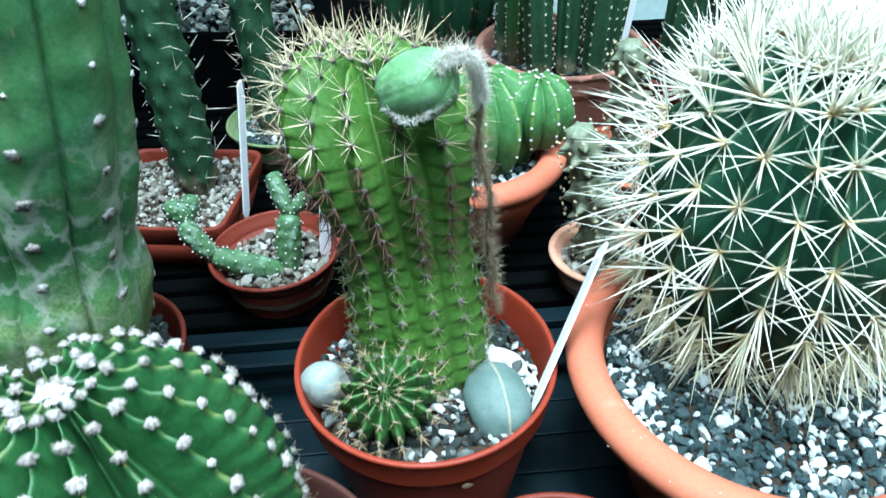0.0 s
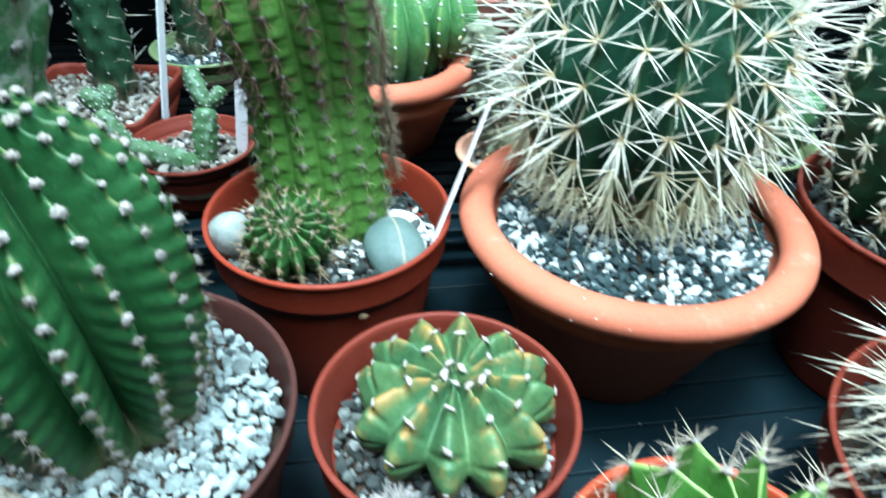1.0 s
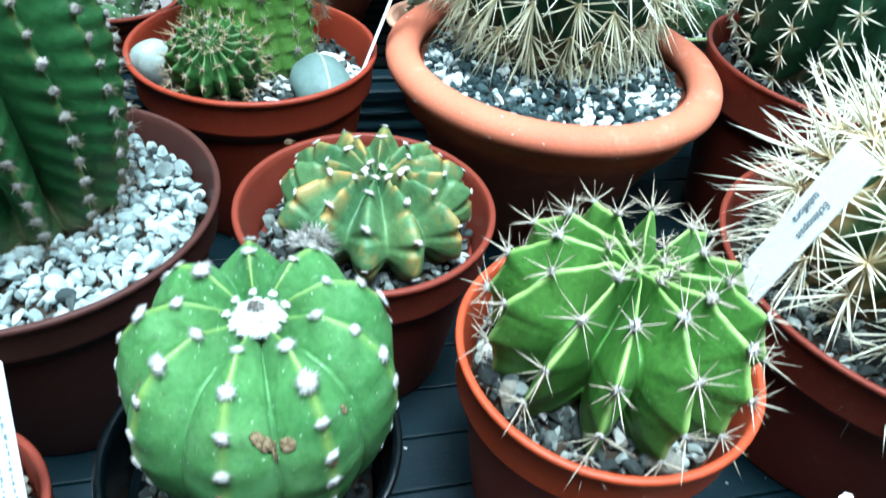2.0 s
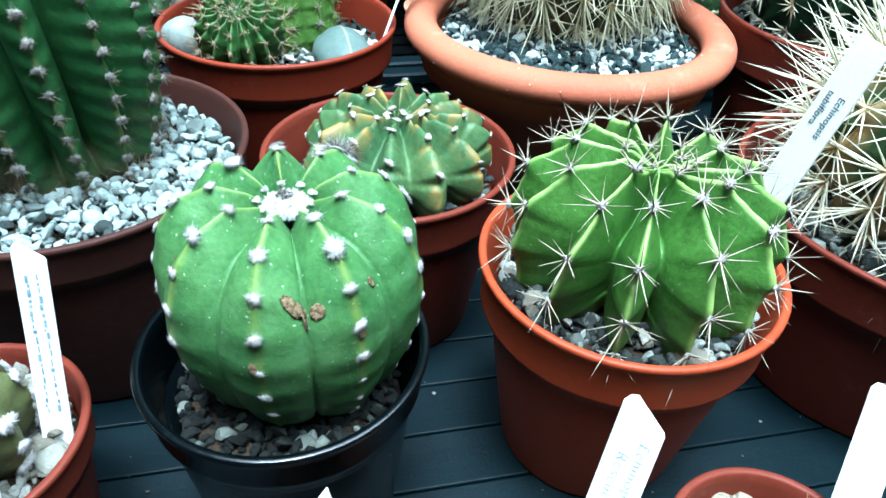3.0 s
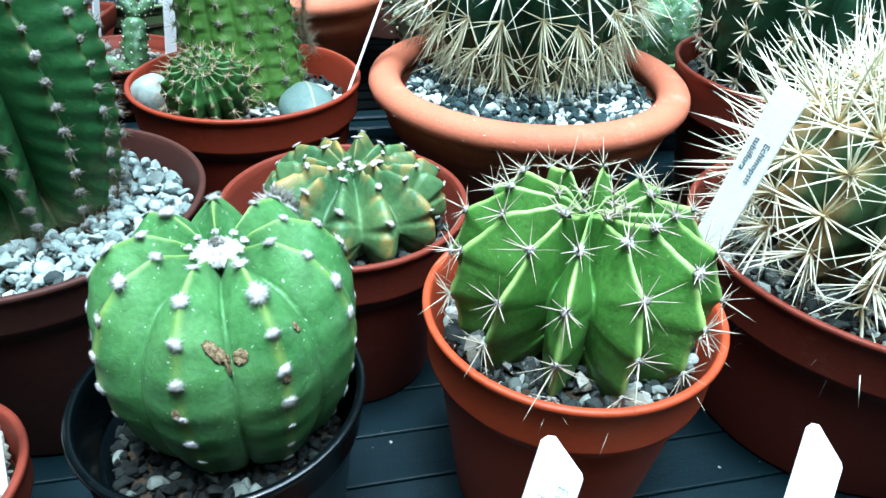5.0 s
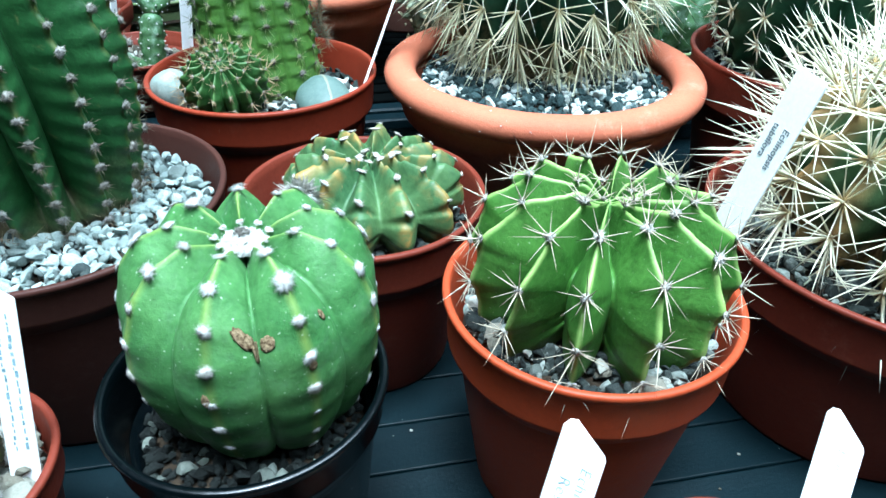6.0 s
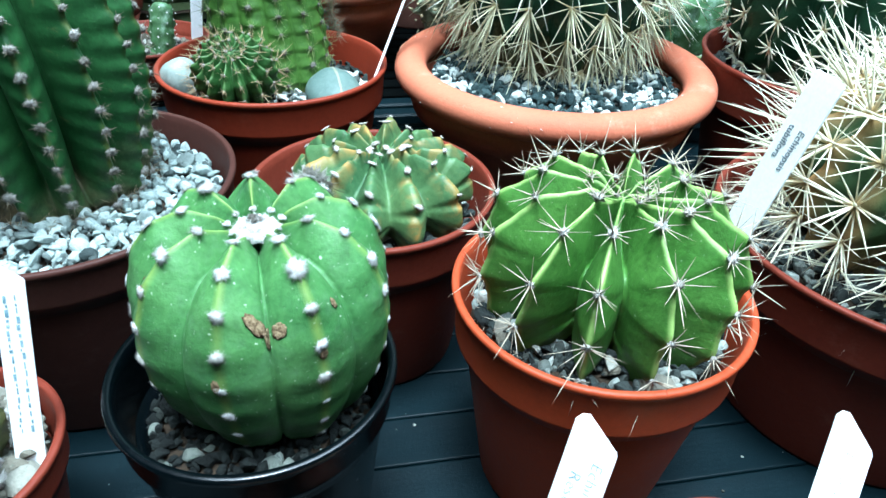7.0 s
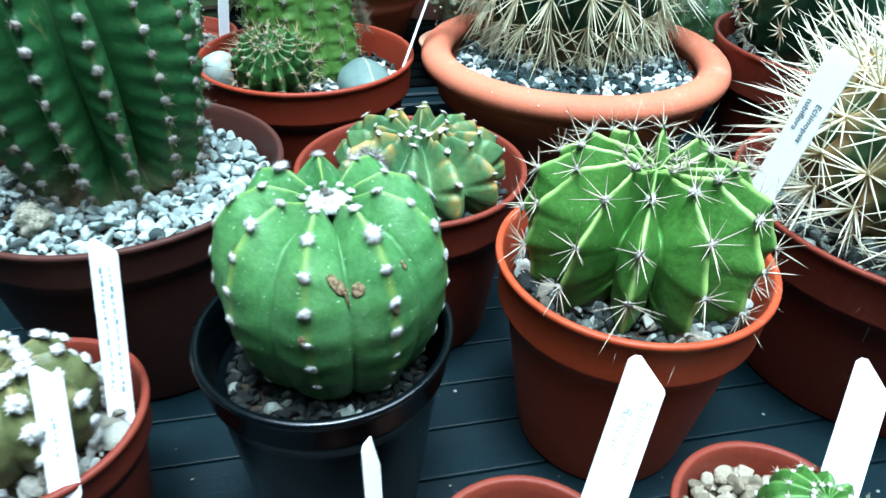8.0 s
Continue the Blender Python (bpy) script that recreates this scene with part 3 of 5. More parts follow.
def tuft_set(kinds, r, ragged=0.35, hair=0.6, flat=0.6, seed=0, fine=2):
    """A few woolly areole cushions: lumpy, with short fuzz drawn out of the surface."""
    out = []
    for q in range(kinds):
        rng = np.random.RandomState(seed * 50 + q)
        bm = bmesh.new()
        bmesh.ops.create_icosphere(bm, subdivisions=fine, radius=1)
        ph = Vector(rng.rand(3) * 20)
        for v in bm.verts:
            v.co *= 0.85 + (0.3 + ragged * 0.5) * noise.noise(v.co * 1.7 + ph) + 0.22 * noise.noise(v.co * 4 + ph)
        skin = [v.co.copy() for v in bm.verts if v.co.z > -0.3]
        for _ in range(24 if fine < 2 else 70 if fine == 2 else 420):
            c = skin[rng.randint(len(skin))]
            d = (c.normalized() + Vector(rng.uniform(-0.6, 0.6, 3))).normalized()
            x = d.orthogonal().normalized() * (0.065 if fine < 4 else 0.02)
            y = d.cross(x)
            b = [bm.verts.new(c * 0.92 + q) for q in (x, y - x * 0.5, -y - x * 0.5)] + [bm.verts.new(c + d * hair * rng.uniform(0.2, 1.0) * (0.85 if fine < 4 else 0.5))]
            for i in range(3):
                bm.faces.new((b[i], b[(i + 1) % 3], b[3]))
        for v in bm.verts:
            v.co = Vector((v.co.x * r, v.co.y * r * 0.85, v.co.z * r * flat + r * 0.08))
        me = bpy.data.meshes.new("areole")
        bm.to_mesh(me)
        bm.free()
        out.append(me)
    return out


SPINE_UNITS = []


def unit_spines():
    """Four single spines, one unit long and half a unit thick, to be scaled."""
    for q in range(4):
        V, F, A = [], [], []
        cone(V, F, A, Vector((0, 0, 0)), Vector((0, 0, 1)), 1.0, 1.0, Vector(((0, 0.25, 0), (0.2, -0.2, 0), (-0.6, 0.1, 0), (0.1, 0.6, 0))[q]) * 2.0, 4, 3)
        SPINE_UNITS.append((V, F, A))


unit_spines()


def dress(cactus, frames, tufts, tuft_m, spines=None, spine_m=None, size=lambda u: 1.0, spread=lambda u: 1.0, keep=lambda u, k: True, seed=0, singles=300):
    """An areole at every frame, with a cluster of spines. The spines on the bench's front side are parts of their own, the rest is one part."""
    rng = np.random.RandomState(seed)
    units, V, F, A, made = [], [], [], [], 0
    if spines:
        for v, f, a in SPINE_UNITS:
            units.append(raw("spine", v, f, along=a))
    for u, m, k in sorted((f for f in frames if keep(f[0], f[2])), key=lambda f: f[1].translation.y - 0.3 * f[1].translation.z):
        a = part("areole", tufts[rng.randint(len(tufts))], tuft_m, cactus)
        sz = size(u) * rng.uniform(0.75, 1.2)
        a.matrix_local = m @ pose(0, 0, 0, 0, 0, rng.uniform(-40, 40)) @ Matrix.Diagonal((sz, sz * rng.uniform(0.8, 1.15), sz * rng.uniform(0.8, 1.2), 1))
        if not spines:
            continue
        sp = spread(u) * rng.uniform(0.85, 1.15)
        m2 = m @ pose(0, 0, 0, rng.uniform(-8, 8), rng.uniform(-8, 8), rng.uniform(-14, 14))
        for way, length, w in spines[rng.randint(len(spines))]:
            length, q = length * sp * rng.uniform(0.85, 1.1), rng.randint(4)
            turn = (m2.to_3x3() @ way).to_track_quat("Z", "Y").to_matrix().to_4x4() @ pose(0, 0, 0, 0, 0, rng.uniform(0, 360))
            mm = Matrix.Translation(m2.translation) @ turn @ Matrix.Diagonal((w, w, length, 1))
            if made < singles:
                part("spine", units[q], spine_m, cactus).matrix_local = mm
                made += 1
            else:
                b = len(V)
                v, f, al = SPINE_UNITS[q]
                V += [mm @ c for c in v]
                F += [tuple(i + b for i in t) for t in f]
                A += al
    if V:
        tagged(part("spine_cover", raw("spine_cover", V, F, along=A), spine_m, cactus), kind="stuff")


def stem(path, radii, knobs, rows, count=40, seg=22, seed=0, flat=1.0):
    """A tubercled stem along a path. knobs: height of the bumps against the radius; rows: bumps round and along. Returns mesh and areole frames."""
    P = smooth_line([(*p, r) for p, r in zip(path, radii)], count)
    R, P = P[:, 3], P[:, :3]
    T = np.gradient(P, axis=0)
    T /= np.linalg.norm(T, axis=1)[:, None]
    ref = np.array([0.31, 0.95, 0.05])
    V, F, crest, age, fr = [], [], [], [], []
    nr, nl = rows
    X = np.cross(T, ref)
    X /= np.linalg.norm(X, axis=1)[:, None]
    Y = np.cross(T, X)
    for i in range(count):
        s = i / (count - 1)
        cap = min(1.0, math.sqrt(max(0.0, 1 - ((s - 0.9) / 0.1) ** 2)) if s > 0.9 else 1.0)
        foot = min(1.0, 0.7 + s * 4)
        for j in range(seg):
            a = 2 * math.pi * j / seg
            b = max(0.0, math.cos(nr * a + math.pi * nl * s)) * max(0.0, math.cos(nr * a - math.pi * nl * s))
            r = max(R[i] * cap * foot * (1 + knobs * (b - 0.3)) * (1 + 0.06 * noise.noise((a, s * 6, seed))), 0.0002)
            V.append(P[i] + X[i] * (r * math.cos(a)) + Y[i] * (r * flat * math.sin(a)))
            crest.append(b)
            age.append(s)
    for i in range(count - 1):
        for j in range(seg):
            k = (j + 1) % seg
            F.append((i * seg + k, i * seg + j, (i + 1) * seg + j, (i + 1) * seg + k))
    F.append(tuple(range(seg)))
    F.append(tuple((count - 1) * seg + j for j in reversed(range(seg))))
    for c in range(nl * 2):
        s = (c / 2 + 0.0) / nl
        if s > 0.97:
            continue
        for k in range(nr):
            a = 2 * math.pi * (k + 0.5 * (c % 2)) / nr
            i = min(int(s * (count - 1)), count - 1)
            cap = math.sqrt(max(0.0, 1 - ((s - 0.9) / 0.1) ** 2)) if s > 0.9 else 1.0
            nrm = Vector(X[i] * math.cos(a) + Y[i] * math.sin(a) + T[i] * 0.25).normalized()
            r = R[i] * cap * min(1, 0.7 + s * 4) * (1 + knobs * 0.66)
            p = Vector(P[i] + X[i] * (r * math.cos(a)) + Y[i] * (r * flat * math.sin(a)))
            up = (Vector(T[i]) - nrm * nrm.dot(Vector(T[i]))).normalized()
            fr.append((s, Matrix.Translation(p) @ Matrix((up.cross(nrm), up, nrm)).transposed().to_4x4(), k))
    return raw("stem", V, F, crest=crest, age=age), fr


def lettering(text, size, parent, at, turn, material, hand=False):
    """Raised letters, a hair above the plate that they stand on."""
    c = bpy.data.curves.new("lettering", "FONT")
    c.body, c.size, c.extrude = text, size, 0.00004
    c.resolution_u = 3
    if hand:
        c.shear, c.offset, c.space_character = 0.25, -0.00013, 1.1
    o = bpy.data.objects.new("lettering", c)
    scene.collection.objects.link(o)
    me = bpy.data.meshes.new_from_object(o.evaluated_get(bpy.context.evaluated_depsgraph_get()))
    bpy.data.objects.remove(o)
    ob = part("lettering", me, material, parent, smooth=False)
    ob.matrix_local = pose(*at, 0, 0, turn)
    return ob


def plant_label(foot, tip, width, face, label, shape="cut", thick=0.0009):
    """A plastic plant label from foot to tip, its printed side towards face: cut at the corners, pointed or square."""
    foot, tip = Vector(foot), Vector(tip)
    up = (tip - foot).normalized()
    z = (Vector(face) - up * Vector(face).dot(up)).normalized()
    x = up.cross(z)
    L, w = (tip - foot).length, width / 2
    c = {"cut": [(w, L - w * 1.35), (w * 0.9, L - w * 1.15), (-w * 0.5, L), (-w * 0.8, L - w * 0.04), (-w, L - w * 0.3)], "point": [(w, L - w * 3.2), (w * 0.15, L), (-w * 0.75, L - w * 0.3), (-w, L - w * 0.9)],
         "square": [(w, L - w * 0.15), (w * 0.85, L), (-w * 0.85, L), (-w, L - w * 0.15)]}[shape]
    out = [(-w * 0.25, 0), (w * 0.25, 0), (w, w * 2.4)] + c + [(-w, w * 2.4)]
    bm = bmesh.new()
    lo = [bm.verts.new((a, b, -thick)) for a, b in out]
    hi = [bm.verts.new((a, b, 0)) for a, b in out]
    bm.faces.new(hi)
    bm.faces.new(lo[::-1])
    for i in range(len(out)):
        j = (i + 1) % len(out)
        bm.faces.new((lo[i], lo[j], hi[j], hi[i]))
    bmesh.ops.bevel(bm, geom=[e for e in bm.edges if abs(e.verts[0].co.z - e.verts[1].co.z) < 1e-6], offset=0.00018, segments=1, affect="EDGES")
    t = new("plant_label")
    t.empty_display_size = 0.02
    t.matrix_world = Matrix.Translation(foot) @ Matrix((x, up, z)).transposed().to_4x4()
    tagged(t, label, "plant label", "plant labels")
    part("plate", bm, label_mat, t, smooth=False)
    return t, L


def scribble(parent, x, y0, y1, rows, seed=0, material=None):
    """Unreadable writing along a label, as short plain bars."""
    rng = np.random.RandomState(seed)
    V, F = [], []
    for r in range(rows):
        y = y0
        while y < y1:
            d = rng.uniform(0.001, 0.003)
            xx = x + (r - (rows - 1) / 2) * 0.0036 + rng.uniform(-0.0004, 0.0004)
            h = rng.uniform(0.0002, 0.0006)
            b = len(V)
            for a, c in ((-h, 0), (h, 0), (h, d), (-h, d)):
                V.append((xx + a, y + c, 0.00025))
            F.append((b, b + 1, b + 2, b + 3))
            y += d + rng.uniform(0.0005, 0.0016)
    tagged(part("handwriting", raw("handwriting", V, F), material or ink_mat, parent, smooth=False), kind="stuff")


# ---- the place ----
def slab(name, lo, hi, material, bev=0.0):
    bm = bmesh.new()
    bmesh.ops.create_cube(bm, size=1)
    for v in bm.verts:
        v.co = Vector([(a + b) / 2 + c * (b - a) for a, b, c in zip(lo, hi, v.co)])
    if bev:
        bmesh.ops.bevel(bm, geom=bm.edges[:], offset=bev, segments=2, affect="EDGES")
    return part(name, bm, material, smooth=False)


tagged(slab("floor", (-2.3, -1.4, -0.85), (2.7, 1.36, -0.7502), floor_mat), "dark grey concrete greenhouse floor under the bench", "floor", kind="structure")
tagged(slab("wall_north", (-2.2, 1.3, -0.75), (2.6, 1.36, 1.6), wall_mat), "pale mint panel wall behind the bench", "wall", kind="structure")
# the next three walls are out of view, added to cut light from the sides
tagged(slab("wall_west", (-2.3, -1.3, -0.75), (-2.2, 1.36, 1.6), knee_mat), "unseen dark grey wall added to block light from the west", "wall", kind="structure")
tagged(slab("wall_east", (2.6, -1.3, -0.75), (2.7, 1.36, 1.6), knee_mat), "unseen dark grey wall added to block light from the east", "wall", kind="structure")
tagged(slab("wall_south", (-2.3, -1.4, -0.75), (2.7, -1.3, 1.6), knee_mat), "unseen dark grey wall added to block light from the south", "wall", kind="structure")



def roof():
    """An unseen roof, added to hold back light except through a square opening."""
    bm = bmesh.new()
    for x0, x1, y0, y1 in ((-2.3, -0.50, -1.4, 1.36), (1.05, 2.7, -1.4, 1.36), (-0.50, 1.05, -1.4, -0.66), (-0.50, 1.05, 0.56, 1.36)):
        bmesh.ops.create_cube(bm, size=1, matrix=Matrix.Translation(((x0 + x1) / 2, (y0 + y1) / 2, 1.63)) @ Matrix.Diagonal((x1 - x0, y1 - y0, 0.05, 1)))
    return part("ceiling", bm, roof_mat, smooth=False)


tagged(roof(), "unseen dark roof added to block light, with a square opening", "ceiling", kind="structure")

bench = thing("bench", (0, 0, -0.75), "black plastic slatted greenhouse bench with dusty narrow boards", "bench", turn=5.5)
SLAT, PITCH = 0.0325, 0.0333
for i, (x0, x1) in enumerate(((-0.85, -0.79), (0.1, 0.16), (1.15, 1.21))):
    for y in (-0.3, 1.05):
        o = slab("leg", (x0, y, 0), (x1, y + 0.05, 0.715), frame_mat, 0.004)
        o.parent = bench
    o = slab("rail", (x0, -0.3, 0.7155), (x1, 1.12, 0.7375), frame_mat, 0.003)
    o.parent = bench


def slat_mesh():
    w, h, r = SLAT / 2, 0.012, 0.0011
    pr = [(-w, -h), (-w, -r), (-w + r * 0.35, -r * 0.3), (-w + r, 0), (-w * 0.33, -0.0003), (w * 0.33, -0.0003), (w - r, 0), (w - r * 0.35, -r * 0.3), (w, -r), (w, -h)]
    V, F = [], []
    xs = np.linspace(-0.95, 1.3, 16)
    for x in xs:
        V += [(x, a, b + 0.0003 * math.sin(x * 9)) for a, b in pr]
    n = len(pr)
    for i in range(len(xs) - 1):
        for j in range(n):
            k = (j + 1) % n
            F.append((i * n + j, i * n + k, (i + 1) * n + k, (i + 1) * n + j))
    F += [tuple(range(n))[::-1], tuple(len(V) - n + j for j in range(n))]
    return raw("slat", V, F)


slats = slat_mesh()
for i in range(-11, 12):
    s = part("slat", slats, slat_mat, bench, smooth=False)
    s.location = (random.uniform(-0.03, 0.03), 0.0617 + i * PITCH, 0.7497)

# a low slatted rack on the back half of the bench
TIER = 0.050
rack = thing("rack", (0, 0.433, 0), "low black plastic slatted rack standing on the back of the bench", "rack", turn=5.5)


def rack_slat():
    w, h, r = 0.0083, 0.009, 0.0018
    pr = [(-w, -h), (-w, -r), (-w + r, 0), (w - r, 0), (w, -r), (w, -h)]
    V, F = [], []
    xs = np.linspace(-0.92, 1.27, 14)
    for x in xs:
        V += [(x, a, b + 0.0004 * math.sin(x * 7)) for a, b in pr]
    n = len(pr)
    for i in range(len(xs) - 1):
        for j in range(n):
            k = (j + 1) % n
            F.append((i * n + j, i * n + k, (i + 1) * n + k, (i + 1) * n + j))
    F += [tuple(range(n))[::-1], tuple(len(V) - n + j for j in range(n))]
    return raw("slat", V, F)


# slats behind the front two are coloured near-black to stand in for shade
rs, rs_shaded = rack_slat(), rack_slat()
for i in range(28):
    s = part("slat", rs if i < 2 else rs_shaded, slat_mat if i < 2 else tray_shade_mat, rack, smooth=False)
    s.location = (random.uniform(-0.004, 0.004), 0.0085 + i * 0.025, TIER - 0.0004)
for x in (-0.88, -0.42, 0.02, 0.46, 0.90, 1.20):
    o = slab("bearer", (x, 0.012, 0.0005), (x + 0.03, 0.69, TIER - 0.0098), tray_shade_mat, 0.002)
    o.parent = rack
for i in range(12, 34):
    s = part("slat", slats, slat_mat, bench, smooth=False)
    s.location = (random.uniform(-0.03, 0.03), 0.0617 + i * PITCH, 0.7497)


# ---- the front pots ----
def cactus(name, at, label, turn=0.0):
    return thing(name, at, label, "cactus", turn=turn)


# smooth green globe with eight broad ribs, in a black pot
pot = plant_pot("plant_pot", (0.016, 0.047), 0.0545, 0.119, black_plastic, "glossy black plastic plant pot with a scuffed rim", base=0.72, collar=0.2)
c = cactus("globe_cactus", (0.021, 0.058, 0.104), "smooth green globe cactus with white woolly tufts, in black pot")
me, fr = ribbed(9, [(0.021, -0.019), (0.032, -0.011), (0.0405, 0.002), (0.0465, 0.020), (0.0490, 0.038), (0.0475, 0.053), (0.0425, 0.0655), (0.034, 0.0740), (0.023, 0.0775), (0.013, 0.0745), (0.006, 0.0685), (0.0015, 0.0655)],
                0.088, [(0.0, 0.25), (0.3, 0.1), (0.45, 0.22), (0.62, 0.5), (0.8, 0.75)], seg=28, rings=90, areoles=9, span=(0.09, 0.84), start=radians(-99), wob=0.025, knob=0.012, seed=4, uneven=0.3,
                ramp_at=[(0, 1.7), (0.1, 1.2), (0.2, 0.9), (0.42, 1.0), (0.55, 1.6), (0.68, 2.5), (0.8, 3.0), (0.92, 2.5), (1, 0.8)])
part("body", me, green_D, c)
dress(c, fr, tuft_set(9, 0.0018, 1.2, 2.4, 0.3, 1, 3), wool_white, size=lambda u: 0.5 + 0.55 * u + 0.22 * math.sin(917 * u), keep=lambda u, k: u < 0.88, seed=1)
crown = tuft_set(3, 0.0031, 0.9, 1.3, 0.7, 9, 3)
for k in range(9):
    a = radians(-99 + 40 * k)
    for r, z, sc in ((0.0030, 0.0685, 1.05), (0.0062, 0.0692, 0.75), (0.0098, 0.0722, 0.36)):
        o = part("crown_wool", crown[k % 3], wool_snow, c, "white woolly crown", smooth=False)
        o.matrix_local = pose(r * math.cos(a), r * math.sin(a), z, 0, 0, 50 * k) @ Matrix.Scale(sc, 4)
# a shrivelled woolly bud on the shoulder
o = part("dried_bud", tuft_set(1, 0.0062, 0.7, 1.7, 0.7, 21, 3)[0], wool_grey, c, "grey woolly dried bud", smooth=False)
o.matrix_local = pose(0.0165, 0.0490, 0.0600, -40, 10, 0)
# the dark dry heart of the crown
o = part("crown_heart", tuft_set(1, 0.0030, 0.6, 0.6, 0.6, 19, 3)[0], wool_dark, c, "dark dry crown centre", smooth=False)
o.location = (-0.0005, 0.0035, 0.0712)


def scar(parent, m, w, h, seed):
    """A sunken corky wound: an uneven flat crust."""
    bm = bmesh.new()
    bmesh.ops.create_icosphere(bm, subdivisions=3, radius=1)
    for v in bm.verts:
        k = 1 + 0.45 * noise.noise(v.co * 2.1 + Vector((seed, 0, 0))) + 0.15 * noise.noise(v.co * 6)
        v.co = Vector((v.co.x * w * k, v.co.y * h * k, v.co.z * 0.00018))
    o = part("scar", bm, scar_mat, parent, "tan corky scar")
    o.matrix_local = m


def on_body(mesh, angle, z):
    """A frame on a body's skin at an angle and height."""
    best, d0 = None, 1e9
    for p in mesh.polygons:
        a = math.degrees(math.atan2(p.center.y, p.center.x))
        d = ((a - angle + 180) % 360 - 180) ** 2 * 4e-7 + (p.center.z - z) ** 2
        if d < d0 and p.normal.xy.dot(p.center.xy) > 0:
            best, d0 = p, d
    n = best.normal
    x = Vector((0, 0, 1)).cross(n).normalized()
    return Matrix.Translation(best.center) @ Matrix((x, n.cross(x), n)).transposed().to_4x4()


for ang, z, w, h, k, turn in ((-84, 0.0590, 0.0020, 0.0052, 1, 24), (-79, 0.0535, 0.0026, 0.0040, 2, -5), (-74, 0.0560, 0.0024, 0.0030, 3, -30), (-47, 0.0600, 0.0012, 0.0022, 4, 10),
                              (-101, 0.0400, 0.0014, 0.0026, 5, 0), (-58, 0.0465, 0.0015, 0.0020, 6, 0), (-140, 0.0660, 0.0008, 0.0010, 7, 0), (-146, 0.0650, 0.0007, 0.0009, 8, 0), (-150, 0.0600, 0.0010, 0.0012, 9, 0)):
    scar(c, on_body(me, ang, z) @ pose(0, 0, 0.0003, 0, 0, turn), w, h, k)
gravel(pot, 0.045, 0.092, 0.0042, 700, black_grit, "coarse dark grit with a few grey stones", [(0.021, 0.058, 0.024)], 2)

# bright green twelve-ribbed globe with star spines, in a red pot
pot = plant_pot("plant_pot", (0.1662, 0.0865), 0.0675, 0.122, bright_red, "terracotta-red plastic plant pot, clean and square-shouldered", base=0.70)
c = cactus("globe_cactus", (0.1662, 0.083, 0.108), "bright green globe cactus with grey star spines, in red pot")
shape_E = [(0.043, -0.004), (0.0515, 0.008), (0.0555, 0.024), (0.0555, 0.040), (0.0495, 0.054), (0.038, 0.0635), (0.025, 0.067), (0.014, 0.0655), (0.006, 0.0625), (0.001, 0.0610)]
look_E = dict(seg=20, rings=84, start=radians(-114.5), wob=0.05, knob=0.042, notch=0.02, seed=9, uneven=1.0, ramp_at=[(0, 0.8), (0.15, 1.0), (0.6, 1.0), (0.8, 1.05), (0.92, 1.0), (1, 0.3)])
me, fr = ribbed(12, shape_E, 0.41, [(0, 0.75), (0.5, 0.9), (0.8, 1.0)], areoles=5, span=(0.10, 0.86), **look_E)
part("body", me, green_E, c)
star = spine_set(7, 9, (0.010, 0.0175), 1, (0.016, 0.023), 0.00042, (12, 42), seed=1, loose=0.4)
te = tuft_set(5, 0.0024, 0.7, 1.0, 0.6, 2, 2)
dress(c, [f for f in fr if f[0] < 0.86], te, wool_grey, star, sp_star, size=lambda u: 0.85 + 0.3 * u, seed=2)
_, young = ribbed(12, shape_E, 0.27, 0.9, areoles=8, span=(0.10, 0.97), **look_E)
dress(c, [f for f in young if 0.87 < f[0] < 0.97], te, wool_grey, star, sp_star, size=lambda u: 0.7, spread=lambda u: 0.55, seed=22, singles=0)
gravel(pot, 0.0585, 0.107, 0.0046, 1000, dark_grit, "coarse grey and dark mixed grit", [(0.1662, 0.083, 0.034)], 3)
gravel(pot, 0.0575, 0.109, 0.0078, 26, tan_grit, "a few larger pale stones on the grit", [(0.1662, 0.083, 0.040)], 103, bed=False)

# low lobed dome with orange-tinged ribs
pot = plant_pot("plant_pot", (0.062, 0.194), 0.070, 0.117, dull_shaded_red, "terracotta-red plastic plant pot with debris stuck inside", base=0.72)
c = cactus("dome_cactus", (0.067, 0.199, 0.090), "low blue-green dome cactus with orange-edged ribs, in red pot")
me, fr = ribbed(12, [(0.031, -0.003), (0.046, 0.005), (0.0545, 0.016), (0.0545, 0.027), (0.048, 0.038), (0.036, 0.0455), (0.022, 0.0485), (0.011, 0.0455), (0.004, 0.0415), (0.001, 0.041)],
                0.235, 0.72, seg=20, rings=110, areoles=5, span=(0.10, 0.86), start=radians(-99), wob=0.06, knob=0.03, notch=0.055, uneven=0.8, lumps=0.055, full=0.8, soft=1.0, seed=12,
                ramp_at=[(0, 0.5), (0.15, 0.85), (0.5, 1.0), (0.75, 0.95), (0.9, 0.6), (1, 0.15)])
part("body", me, green_F, c)
dress(c, [(u, m @ Matrix.Diagonal((1.7, 0.75, 1, 1)), k) for u, m, k in fr], tuft_set(5, 0.0016, 0.9, 1.0, 0.45, 3), wool_soft, size=lambda u: 0.85 + 0.4 * u, keep=lambda u, k: u < 0.95, seed=3)
gravel(pot, 0.060, 0.090, 0.0050, 620, dark_grit, "dark grit with grey and white stones", [(0.066, 0.199, 0.036)], 4)

